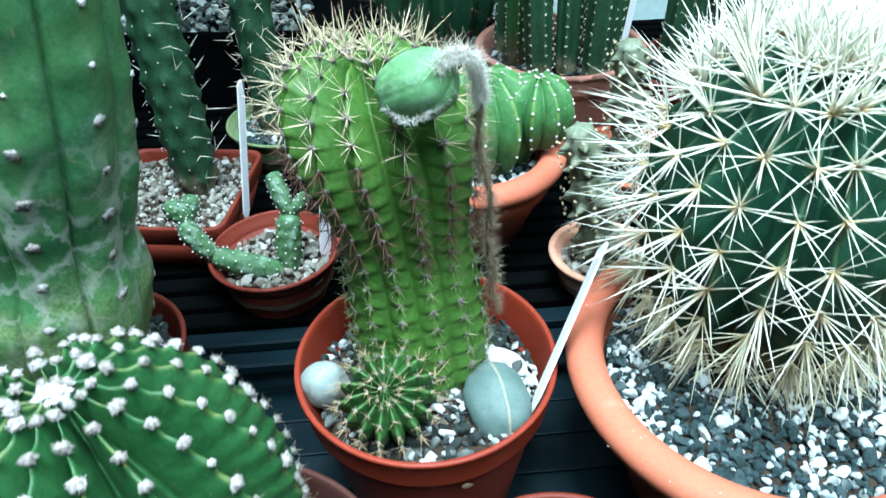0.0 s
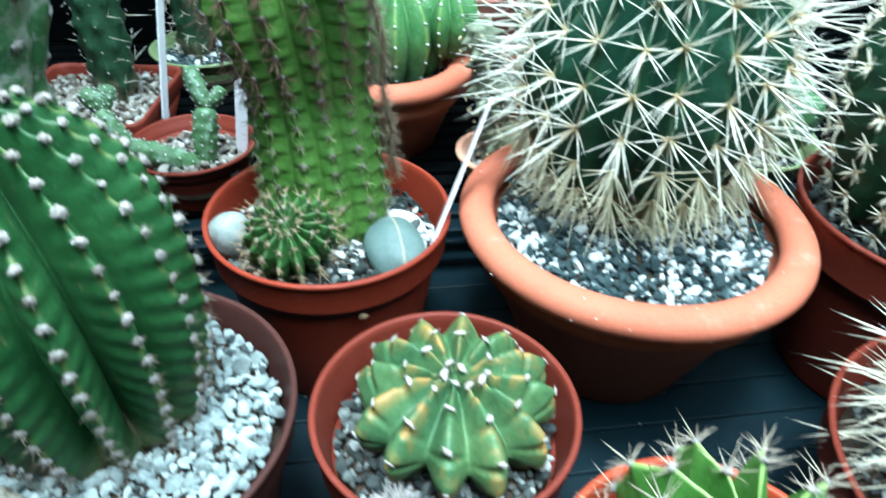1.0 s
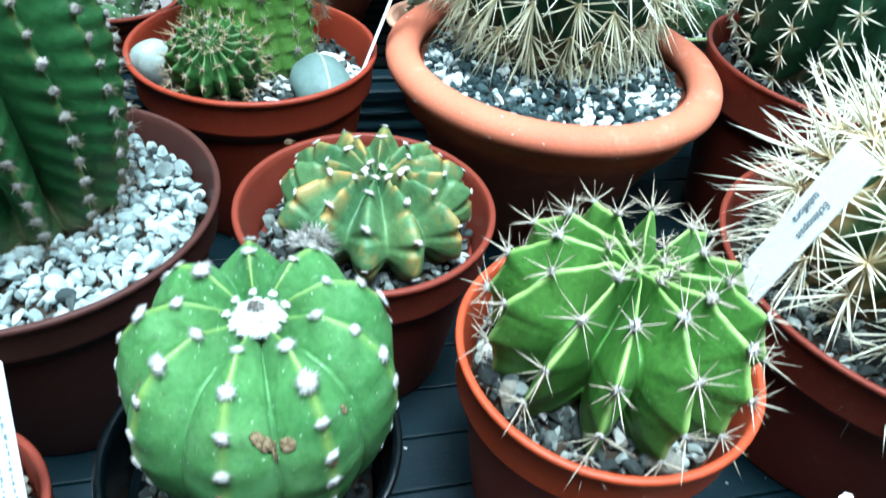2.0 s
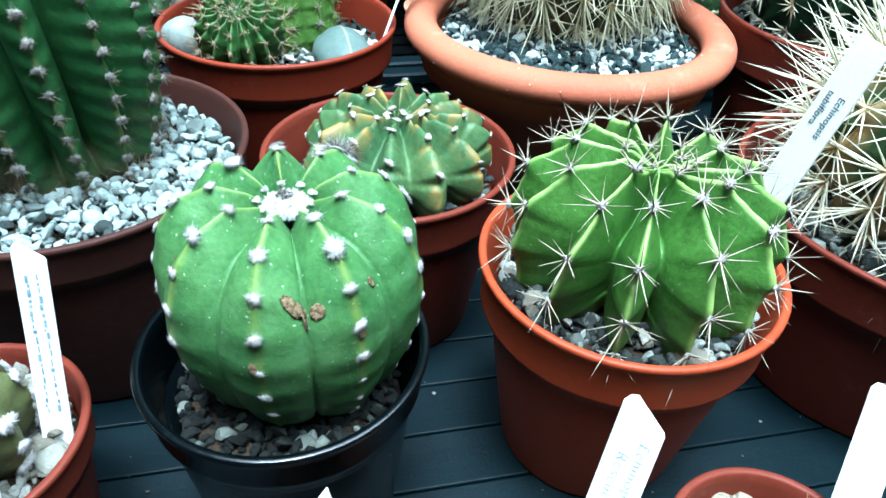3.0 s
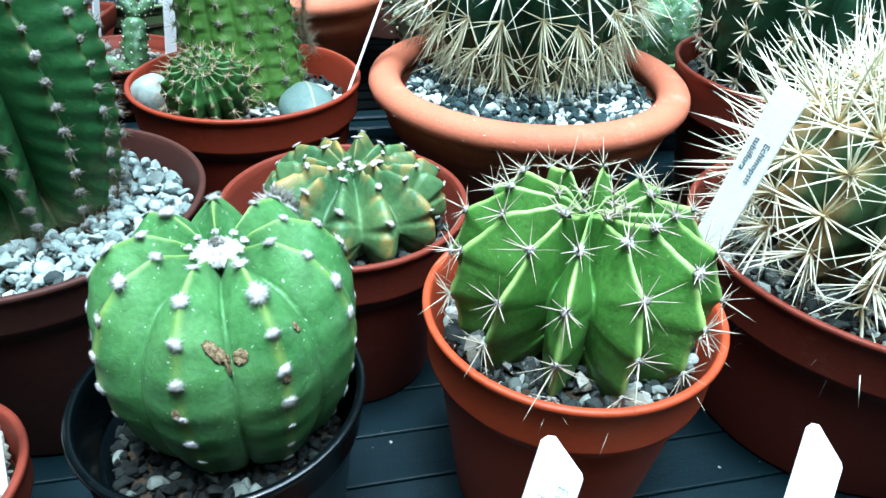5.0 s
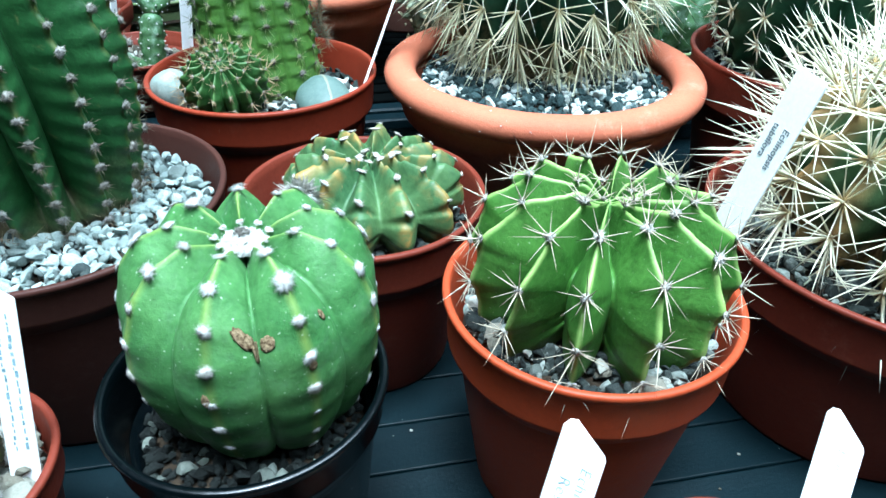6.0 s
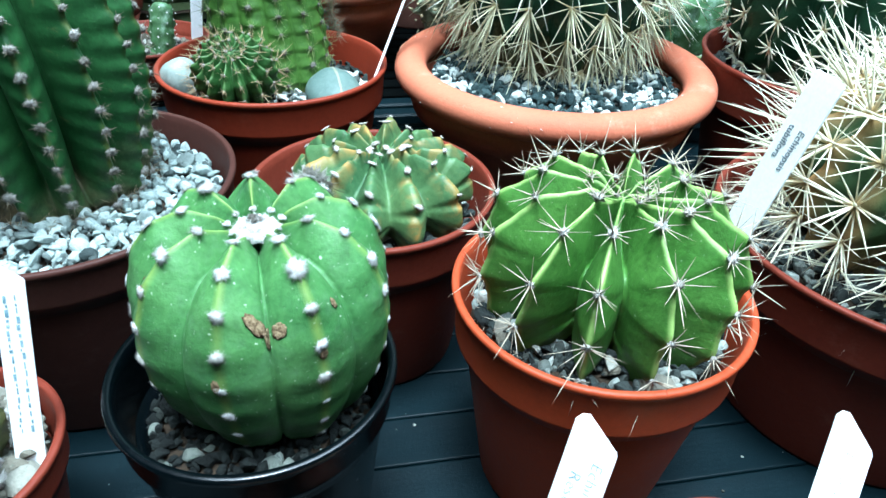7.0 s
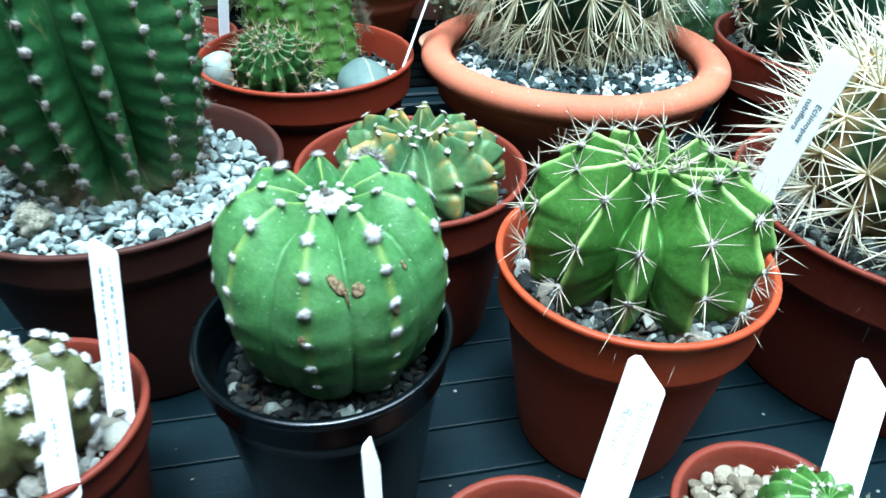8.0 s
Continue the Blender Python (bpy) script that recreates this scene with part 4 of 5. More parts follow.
# tall deep-green ribbed column in a brown pot
pot = plant_pot("plant_pot", (-0.107, 0.187), 0.092, 0.126, brown_plastic, "large dull brown plastic plant pot", base=0.74, collar=0.22)
c = cactus("column_cactus", (-0.113, 0.202, 0.108), "stout deep-green ribbed column cactus with grey-white tufts, in brown pot")
me, fr = ribbed(15, [(0.042, 0), (0.050, 0.015), (0.0585, 0.045), (0.063, 0.078), (0.0625, 0.104), (0.0565, 0.130), (0.045, 0.151), (0.030, 0.1655), (0.016, 0.1715), (0.007, 0.172), (0.001, 0.1705)],
                0.36, [(0, 0.45), (0.5, 0.6), (0.8, 0.8), (1, 0.85)], seg=16, rings=150, areoles=17, span=(0.05, 0.95), start=radians(-60), wob=0.03, knob=0.03, soft=0.3, seed=15, top_depth=1.0, lean=lambda z: (-0.075 * z, 0.0))
part("body", me, green_G, c)
dress(c, fr, tuft_set(6, 0.0025, 0.5, 0.6, 0.8, 4, 3), wool_soft, keep=lambda u, k: u > 0.66, size=lambda u: 0.75 + 0.25 * u, seed=4)
dress(c, fr, tuft_set(4, 0.0020, 0.6, 1.0, 0.8, 5, 3), wool_grey, spine_set(5, 11, (0.004, 0.0075), 2, (0.005, 0.008), 0.00028, (10, 50), seed=2), sp_dusk, keep=lambda u, k: u <= 0.42, seed=5)
dress(c, fr, tuft_set(4, 0.0022, 0.6, 0.8, 0.8, 95, 3), wool_grey, spine_set(5, 8, (0.003, 0.006), 1, (0.004, 0.006), 0.0003, (15, 50), seed=92), sp_dusk, singles=0, keep=lambda u, k: 0.42 < u <= 0.66, seed=95)
o = part("crown_wool", tuft_set(1, 0.0062, 0.8, 0.8, 0.5, 8, 4)[0], wool_white, c, "white woolly crown")
o.location = (-0.013, 0.0, 0.1715)
o = part("offset", tuft_set(1, 0.0105, 0.25, 0.7, 1.0, 31, 4)[0], wool_offset, c, "small fuzzy grey-brown offset")
o.location = (-0.026, -0.061, 0.008)
gravel(pot, 0.083, 0.108, 0.0052, 1900, white_grit, "chunky white pumice gravel with a few dark chips", [(-0.113, 0.202, 0.042)], 5)


# ---- the middle row ----
# old column with a bulging head, a small globe and three stones in one pot
pot = plant_pot("plant_pot", (-0.011, 0.356), 0.0835, 0.131, red_plastic, "wide terracotta-red plastic plant pot with a small chip mark", base=0.72, collar=0.24)
o = part("chip_mark", tuft_set(1, 0.0034, 0.2, 0.5, 0.2, 44)[0], scar_mat, pot, "pale chip mark")
o.matrix_local = Matrix.Translation((0.0255, -0.0765, 0.0995)) @ pose(0, 0, 0, 78, 0, 18) @ Matrix.Diagonal((1, 0.8, 0.3, 1))
c = cactus("column_cactus", (-0.014, 0.374, 0.110), "green spiny column cactus with a bulging head, in red pot")
me, fr = ribbed(14, [(0.040, 0), (0.0435, 0.012), (0.0425, 0.05), (0.0400, 0.085), (0.0405, 0.105), (0.047, 0.13), (0.0525, 0.152), (0.053, 0.175), (0.045, 0.194), (0.030, 0.204), (0.012, 0.2065), (0.001, 0.204)],
                0.10, [(0, 0.3), (0.55, 0.4), (0.75, 0.75), (1, 0.8)], seg=16, rings=190, areoles=20, span=(0.03, 0.95), start=radians(-95), wob=0.04, knob=0.03, notch=0.02, seed=21, uneven=0.9, ramp_at=[(0, 0.4), (0.1, 0.5), (0.45, 0.6), (0.6, 1.5), (0.75, 2.8), (0.9, 2.6), (0.96, 1.6), (1, 0.4)], lean=lambda z: (-0.04 * z - 0.45 * z * z, 0.14 * z))
part("body", me, green_C, c)
tw = tuft_set(4, 0.0021, 0.6, 1.0, 0.6, 6)
dress(c, fr, tw, wool_dark, spine_set(6, 9, (0.005, 0.0085), 2, (0.006, 0.009), 0.00026, (8, 35), seed=3, loose=0.4), sp_olive, keep=lambda u, k: u <= 0.42, seed=6, singles=120)
dress(c, fr, tw, wool_dark, spine_set(6, 11, (0.009, 0.017), 3, (0.012, 0.019), 0.00036, (8, 50), droop=0.5, seed=4, loose=0.5), sp_rust, keep=lambda u, k: 0.42 < u <= 0.7, seed=7, singles=120)
dress(c, fr, tw, wool_white, spine_set(6, 9, (0.010, 0.019), 2, (0.017, 0.024), 0.00032, (12, 48), seed=5, loose=0.5), sp_red, keep=lambda u, k: u > 0.7 and (u < 0.86 or int(u * 5000) % 2), size=lambda u: 1.2, seed=8, singles=120)
# a ball-shaped flower bud and its withered flower
bud_at = Vector((0.021, -0.030, 0.220))
me, fr2 = ribbed(8, [(0.004, -0.022), (0.013, -0.017), (0.0175, -0.002), (0.0155, 0.011), (0.009, 0.018), (0.002, 0.020)], 0.05, 0.6, seg=10, rings=24, areoles=4, seed=5)
o = part("bud", me, bud_skin, c, "plump grey-green bud")
o.matrix_local = Matrix.Translation(bud_at + Vector((-0.013, 0.002, -0.008))) @ pose(0, 0, 0, 15, 62, 0) @ Matrix.Scale(0.95, 4)


def fuzz(name, points, radius, hairs, hl, material, parent, label, seed=0, w=0.00017):
    """Loose hairs standing off a line."""
    rng = np.random.RandomState(seed)
    L = smooth_line(points, 60)
    V, F, A = [], [], []
    for i in range(hairs):
        p = Vector(L[rng.randint(60)])
        d = Vector(rng.randn(3)).normalized()
        cone(V, F, A, p + d * radius * 0.6, d + Vector((0, 0, -0.3)), rng.uniform(0.4, 1.0) * hl, w, Vector(rng.uniform(-0.6, 0.6, 3)), 3, 3)
    return tagged(part(name, raw(name, V, F, along=A), material, parent, label), kind="stuff")


fuzz("wool_hair", [(0.016, -0.040, 0.226), (0.024, -0.038, 0.230), (0.031, -0.035, 0.229), (0.035, -0.030, 0.220), (0.037, -0.026, 0.203)], 0.0035, 1500, 0.0065, hair_mat, c, "white woolly hair round the bud", 3)
fuzz("bud_wool", [(-0.008, -0.036, 0.206), (0.004, -0.044, 0.202), (0.016, -0.042, 0.208), (0.024, -0.036, 0.214)], 0.0015, 420, 0.0032, hair_mat, c, "white wool at the foot of the bud", 8)
hang = [(0.022, -0.032, 0.226), (0.030, -0.024, 0.228), (0.036, -0.020, 0.205), (0.036, -0.014, 0.17), (0.043, -0.008, 0.135), (0.042, -0.004, 0.105), (0.047, 0.004, 0.07), (0.046, 0.010, 0.05), (0.051, 0.014, 0.030)]
me, _ = stem(hang, [0.0018, 0.0016, 0.0015, 0.0012, 0.0014, 0.001, 0.0014, 0.001, 0.0005], 0.5, (3, 9), 50, 12, 3)
part("withered_flower", me, dry_mat, c, "brown withered hanging flower")
fuzz("flower_hair", hang, 0.0030, 2300, 0.008, old_hair, c, "grey hair on the withered flower", 4)

c = cactus("small_globe_cactus", (-0.032, 0.324, 0.116), "small dark-green globe cactus with tangled tan spines, beside the column")
c.matrix_world = pose(-0.032, 0.324, 0.116, 24, 0, 0)
me, fr = ribbed(15, [(0.017, -0.004), (0.025, 0.008), (0.0285, 0.021), (0.0265, 0.032), (0.018, 0.0395), (0.009, 0.041), (0.001, 0.0395)], 0.32, 0.55, seg=10, rings=40, areoles=7, span=(0.08, 0.9), knob=0.06, seed=25)
part("body", me, green_H, c)
dress(c, fr, tuft_set(3, 0.0011, 0.35, 0.6, 0.6, 7), wool_grey, spine_set(6, 6, (0.005, 0.010), 2, (0.008, 0.014), 0.00026, (8, 45), droop=0.1, seed=6, loose=0.5), sp_tan, spread=lambda u: 1.1 if u < 0.55 else 0.65, keep=lambda u, k: u > 0.2, seed=9)
pebble("pebble", (-0.0755, 0.339, 0.121), (0.0155, 0.014, 0.018), stone_pale, "smooth pale grey rounded pebble in the pot", (10, 0, 20), 1)
o = pebble("pebble", (0.0345, 0.331, 0.1135), (0.0205, 0.027, 0.0170), stone_grey, "smooth grey-green pebble with a buff vein, in the pot", (14, 0, 14), 2)
# the vein: a thin band round the stone
bm = bmesh.new()
bmesh.ops.create_icosphere(bm, subdivisions=4, radius=1)
for v in bm.verts:
    k = 1.012 + 0.10 * noise.noise(v.co * 1.1 + Vector((14.0, 0, 0))) + 0.03 * noise.noise(v.co * 3 + Vector((0, 2, 0)))
    v.co.x = max(-0.05, min(0.05, v.co.x + 0.08 * noise.noise((v.co.z * 2, 0, 3)))) + 0.10 * v.co.z
    v.co = Vector((v.co.x * 0.0205, v.co.y * 0.027, v.co.z * 0.0170)) * k
v = part("vein", bm, vein_mat, o, "buff mineral vein")
pebble("rock", (0.042, 0.366, 0.110), (0.016, 0.009, 0.0085), stone_white, "rough white quartz chunk in the pot", (0, 10, -28), 5)
gravel(pot, 0.0745, 0.107, 0.0050, 760, pot_grit, "mixed white perlite and dark grit", [(-0.014, 0.374, 0.036), (-0.032, 0.320, 0.016)], 6)
lab, _ = plant_label((0.056, 0.327, 0.105), (0.101, 0.380, 0.2025), 0.0120, (0.92, -0.15, -0.35), "white plastic label on edge, leaning out of the pot", "cut", 0.0016)

# big white-spined barrel in a thick clay bowl
bowl = clay_bowl("clay_bowl", (0.2010, 0.3475), 0.1095, 0.0122, 0.139, terracotta, "wide orange terracotta bowl with a fat rolled rim", base=0.57)
rng_f = np.random.RandomState(19)
V, F = [], []
for q in range(46):
    a, b = rng_f.uniform(-math.pi, math.pi), rng_f.uniform(-0.5, 2.2)
    r, z = 0.1095 + 0.0122 * math.cos(b), 0.139 - 0.01037 + 0.0104 * math.sin(b)
    p, k = np.array((r * math.cos(a), r * math.sin(a), z)), rng_f.uniform(0.0002, 0.0007)
    V.append(GRAIN[rng_f.randint(9)] * (k * rng_f.uniform(0.5, 1.6), k, k * 0.5) + p)
    F.append(GRAIN_F + q * len(GRAIN[0]))
tagged(part("limescale_flecks", raw("limescale_flecks", np.vstack(V), np.vstack(F)), stone_white, bowl, "pale chalky flecks on the rim"), kind="stuff")
c = cactus("barrel_cactus", (0.208, 0.394, 0.106), "dark-green barrel cactus bristling with long ivory spines, in clay bowl")
me, fr = ribbed(20, [(0.036, 0), (0.052, 0.02), (0.071, 0.055), (0.082, 0.095), (0.082, 0.13), (0.071, 0.165), (0.052, 0.19), (0.030, 0.202), (0.012, 0.204), (0.001, 0.203)],
                0.20, 0.8, seg=12, rings=70, areoles=9, span=(0.17, 0.95), start=0.2, wob=0.04, knob=0.04, seed=31)
part("body", me, green_B, c)
tb = tuft_set(3, 0.0026, 0.2, 0.5, 0.5, 11, 1)
dress(c, fr, tb, wool_cream, spine_set(11, 10, (0.020, 0.044), 4, (0.038, 0.060), 0.00082, (5, 55), droop=0.15, seed=7, loose=0.9), sp_white, keep=lambda u, k: 0.36 < u < 0.72, seed=10)
dress(c, fr, tb, wool_cream, spine_set(9, 13, (0.022, 0.042), 9, (0.030, 0.050), 0.0010, (10, 60), seed=17, loose=0.7), sp_white, keep=lambda u, k: u >= 0.72, seed=110, singles=0)
dress(c, fr, tb, wool_cream, spine_set(11, 14, (0.020, 0.046), 7, (0.028, 0.050), 0.00074, (5, 60), droop=0.6, seed=8, loose=0.9), sp_old, keep=lambda u, k: u <= 0.36, seed=11)
gravel(bowl, 0.0965, 0.117, 0.0047, 3600, mix_grit, "mixed white perlite and black grit", [(0.208, 0.394, 0.054)], 7)

ring = [(0.05 * math.cos(k * 0.5), 0.05 * math.sin(k * 0.5), 0.014) for k in range(13)]
fuzz("dry_litter", ring, 0.006, 900, 0.012, old_hair, c, "brown dry litter round the foot", 12, 0.0003)

# dark barrel with pale star spines
pot = plant_pot("plant_pot", (0.4145, 0.328), 0.097, 0.146, dull_shaded_red, "large red-brown plastic plant pot", base=0.72)
c = cactus("barrel_cactus", (0.414, 0.330, 0.128), "dark green barrel cactus dotted with cream star spines, in red pot")
me, fr = ribbed(18, [(0.05, 0), (0.072, 0.02), (0.084, 0.06), (0.088, 0.10), (0.080, 0.14), (0.060, 0.17), (0.030, 0.187), (0.008, 0.19), (0.001, 0.189)], 0.2, 0.7, seg=10, rings=46, areoles=12, span=(0.05, 0.93), twist=0.45, knob=0.05, seed=33)
part("body", me, green_M, c)
dress(c, fr, tuft_set(3, 0.0022, 0.2, 0.5, 0.5, 12, 1), wool_cream, spine_set(6, 9, (0.009, 0.015), 1, (0.010, 0.014), 0.0012, (12, 35), seed=9), sp_cream, seed=12, singles=150)
gravel(pot, 0.086, 0.128, 0.006, 500, dark_grit, "dark grit under the spines", [(0.414, 0.33, 0.05)], 8)

# straw-coloured spiny globe
pot = plant_pot("plant_pot", (0.3610, 0.135), 0.1075, 0.118, dull_shaded_red, "large terracotta-red plastic plant pot", base=0.78, collar=0.3)
c = cactus("spiny_globe_cactus", (0.362, 0.134, 0.098), "globe cactus hidden under dense long cream spines, in a red pot")
me, fr = ribbed(16, [(0.045, 0), (0.064, 0.015), (0.074, 0.04), (0.072, 0.065), (0.055, 0.085), (0.033, 0.095), (0.012, 0.097), (0.001, 0.096)], 0.34, 0.6, seg=16, rings=60, areoles=8, span=(0.08, 0.93), knob=0.06, seed=35)
part("body", me, green_N, c)
dress(c, fr, tuft_set(3, 0.0026, 0.2, 0.5, 0.5, 13, 1), wool_cream, spine_set(9, 15, (0.022, 0.042), 5, (0.036, 0.056), 0.00085, (8, 50), seed=10, loose=0.6), sp_cream, size=lambda u: 1.3, seed=13)
gravel(pot, 0.096, 0.101, 0.0050, 1000, dark_grit, "dark grit with pale stones", [(0.362, 0.14, 0.045)], 9)
lab, L = plant_label((0.2212, 0.1015, 0.0985), (0.2473, 0.0972, 0.2170), 0.0168, (-0.96, -0.22, 0.2), "white printed plastic label standing in the red pot", "square")
lettering("Echinopsis", 0.0047, lab, (0, 0, 0), -90, print_mat).location = (0.0014, L - 0.0235, 0.0003)
lettering("tubiflora", 0.0047, lab, (0, 0, 0), -90, print_mat).location = (-0.0046, L - 0.0235, 0.0003)

# ---- the front edge ----
ring = [(0.049 * math.cos(k * 0.5), 0.049 * math.sin(k * 0.5), 0.006) for k in range(13)]
litter = fuzz("dry_litter", ring, 0.004, 700, 0.009, old_hair, None, "brown dry litter round the tall green cactus", 13, 0.00025)
litter.location = (-0.113, 0.202, 0.108)
tagged(litter, "brown dry litter round the tall green cactus", "litter", kind="stuff")
pot = plant_pot("small_pot", (-0.1125, 0.035), 0.0485, 0.086, dull_shaded_red, "small red-brown plastic plant pot", base=0.7)
c = cactus("globe_cactus", (-0.110, 0.029, 0.072), "yellowish-green globe cactus with white woolly tufts, in a small pot")
me, fr = ribbed(9, [(0.018, 0), (0.026, 0.008), (0.031, 0.022), (0.029, 0.036), (0.020, 0.046), (0.010, 0.048), (0.001, 0.046)], 0.2, 0.7, seg=12, rings=36, areoles=6, span=(0.1, 0.9), knob=0.05, start=0.5, seed=41)
part("body", me, green_P, c)
dress(c, fr, tuft_set(4, 0.0033, 0.8, 0.8, 0.6, 14, 3), wool_white, seed=14)
gravel(pot, 0.0415, 0.074, 0.006, 260, tan_grit, "coarse pale grit and soil", [(-0.11, 0.029, 0.02)], 10)
lab, L = plant_label((-0.075, 0.030, 0.064), (-0.0700, 0.0605, 0.1585), 0.0105, (0.35, -0.8, 0.5), "white plastic label with faded handwriting, in a small pot", "cut")
scribble(lab, 0.0, 0.03, L - 0.012, 2, 1)
lab, L = plant_label((-0.0835, -0.0095, 0.070), (-0.0850, 0.0180, 0.1310), 0.0110, (0.25, -0.75, 0.6), "white weathered plastic label, in a small pot", "cut")
scribble(lab, 0.0, 0.03, L - 0.02, 1, 2)

pot = plant_pot("small_pot", (0.091, -0.042), 0.040, 0.072, dull_shaded_red, "small red-brown plastic plant pot", base=0.7)
c = cactus("seedling_cactus", (0.094, -0.040, 0.055), "tiny cactus with russet spines, in a small pot")
me, fr = ribbed(12, [(0.008, 0), (0.012, 0.006), (0.013, 0.011), (0.009, 0.017), (0.001, 0.018)], 0.15, 0.7, seg=8, rings=20, areoles=5, seed=43)
part("body", me, green_R, c)
dress(c, fr, tuft_set(2, 0.0009, 0.2, 0.5, 0.6, 15, 1), wool_grey, spine_set(4, 8, (0.004, 0.008), 2, (0.006, 0.01), 0.00018, (10, 45), seed=11), sp_red, seed=15, singles=60)
gravel(pot, 0.0345, 0.056, 0.0052, 220, tan_grit, "pale tan grit", [(0.094, -0.04, 0.008)], 11)
lab, L = plant_label((0.0985, -0.062, 0.052), (0.1315, -0.0185, 0.1535), 0.0160, (0.05, -0.6, 0.8), "white plastic label with faded handwriting, in a small pot", "cut")
lettering("Echinopsis", 0.0054, lab, (0, 0, 0), -90, ink_mat, True).location = (0.0012, L - 0.014, 0.0003)
lettering("Rescue", 0.0054, lab, (0, 0, 0), -90, ink_mat, True).location = (-0.0044, L - 0.018, 0.0003)

pot = plant_pot("small_pot", (0.194, -0.032), 0.0395, 0.072, dull_shaded_red, "small red-brown plastic plant pot", base=0.7)
c = cactus("seedling_cactus", (0.207, -0.036, 0.058), "small green ribbed globe cactus with pale tufts, in a small pot")
me, fr = ribbed(13, [(0.012, 0), (0.020, 0.008), (0.0225, 0.018), (0.019, 0.029), (0.0095, 0.0335), (0.001, 0.0335)], 0.2, 0.7, seg=8, rings=24, areoles=6, seed=45)
part("body", me, green_R, c)
dress(c, fr, tuft_set(2, 0.0013, 0.35, 0.5, 0.6, 16, 1), wool_white, spine_set(4, 7, (0.002, 0.004), 1, (0.003, 0.005), 0.00014, (10, 45), seed=12), sp_pale, seed=16, singles=60)
gravel(pot, 0.034, 0.0575, 0.0060, 200, buff_grit, "coarse pale stones", [(0.207, -0.036, 0.014)], 12)
lab, L = plant_label((0.2100, -0.044, 0.050), (0.2490, 0.011, 0.1135), 0.0180, (0.05, -0.6, 0.8), "white plastic label with faded handwriting, in a small pot", "cut")
lettering("Echinopsis", 0.0054, lab, (0, 0, 0), -90, ink_mat, True).location = (-0.001, L - 0.014, 0.0003)

pot = plant_pot("small_pot", (0.030, -0.075), 0.0355, 0.062, dull_shaded_red, "small red-brown plastic plant pot at the bench edge", base=0.7)
gravel(pot, 0.030, 0.050, 0.0055, 120, tan_grit, "pale tan grit", [], 13)
plant_label((0.038, -0.060, 0.042), (0.0355, -0.031, 0.138), 0.008, (0.75, -0.55, 0.3), "narrow white pointed plastic label, in a small pot", "point")

# ---- the back rows ----
# stout bloomed column beside the tall green one
pot = plant_pot("plant_pot", (-0.250, 0.372), 0.068, 0.115, dull_shaded_red, "red-brown plastic plant pot", base=0.74)
c = cactus("column_cactus", (-0.257, 0.372, 0.100), "thick pale blue-green column cactus with scarred skin, in red pot")
me, fr = ribbed(8, [(0.040, 0), (0.050, 0.03), (0.0540, 0.075), (0.0465, 0.115), (0.050, 0.15), (0.051, 0.18), (0.050, 0.25), (0.046, 0.31), (0.034, 0.345), (0.012, 0.36), (0.001, 0.36)],
                0.2, [(0, 0.0), (0.4, 0.1), (1, 0.25)], full=0.22, seg=24, rings=120, areoles=13, span=(0.05, 0.93), start=radians(-71), wob=0.10, knob=0.018, lumps=0.06, uneven=1.0, seed=51, lean=lambda z: (0.22 * z, 0.03 * z))
part("body", me, green_A, c)
dress(c, fr, tuft_set(4, 0.0020, 0.9, 1.3, 0.5, 17), wool_white, keep=lambda u, k: u > 0.55, seed=17)
dress(c, fr, tuft_set(4, 0.0034, 0.9, 0.5, 0.22, 117, 3), wool_grey, keep=lambda u, k: u <= 0.55, seed=117)
gravel(pot, 0.058, 0.100, 0.006, 300, dark_grit, "dark grit", [(-0.25, 0.372, 0.042)], 14)

# small pot with a sprawling jointed cactus
pot = plant_pot("small_pot", (-0.1475, 0.509), 0.0550, 0.099, dull_shaded_red, "small red-brown plastic plant pot", base=0.72, foot=TIER)
c = cactus("jointed_cactus", (-0.140, 0.498, 0.078), "sprawling pale-green jointed cactus with white dots, in small pot")
joints = [([(0.0, 0.0, 0.004), (-0.024, -0.006, 0.014), (-0.056, -0.006, 0.026)], 0.0105), ([(-0.054, -0.006, 0.026), (-0.068, -0.002, 0.042), (-0.075, 0.002, 0.056)], 0.0088),
          ([(-0.074, 0.004, 0.055), (-0.081, 0.006, 0.064), (-0.087, 0.008, 0.071)], 0.0082), ([(-0.072, 0.006, 0.054), (-0.070, 0.012, 0.064), (-0.068, 0.017, 0.072)], 0.0075),
          ([(0.004, 0.002, 0.0), (0.006, 0.010, 0.026), (0.009, 0.018, 0.052)], 0.0115), ([(0.009, 0.018, 0.051), (0.002, 0.026, 0.066), (-0.004, 0.034, 0.082)], 0.008),
          ([(0.010, 0.019, 0.052), (0.018, 0.022, 0.058), (0.024, 0.026, 0.066)], 0.006)]
for q, (pts, r) in enumerate(joints):
    me, fr = stem(pts, [r * 0.75, r, r * 0.8], 0.18, (5, max(3, int(r * 600))), 30, 20, q)
    part("joint", me, green_I, c)
    dress(c, fr, tuft_set(3, 0.0011, 0.2, 0.4, 0.7, 18, 1), wool_white, seed=20 + q)
gravel(pot, 0.047, 0.080, 0.006, 290, tan_grit, "pale coarse grit", [], 15)
plant_label((-0.107, 0.515, 0.075), (-0.100, 0.528, 0.150), 0.013, (0.8, -0.6, 0.1), "white plastic label behind the spiny column", "square")


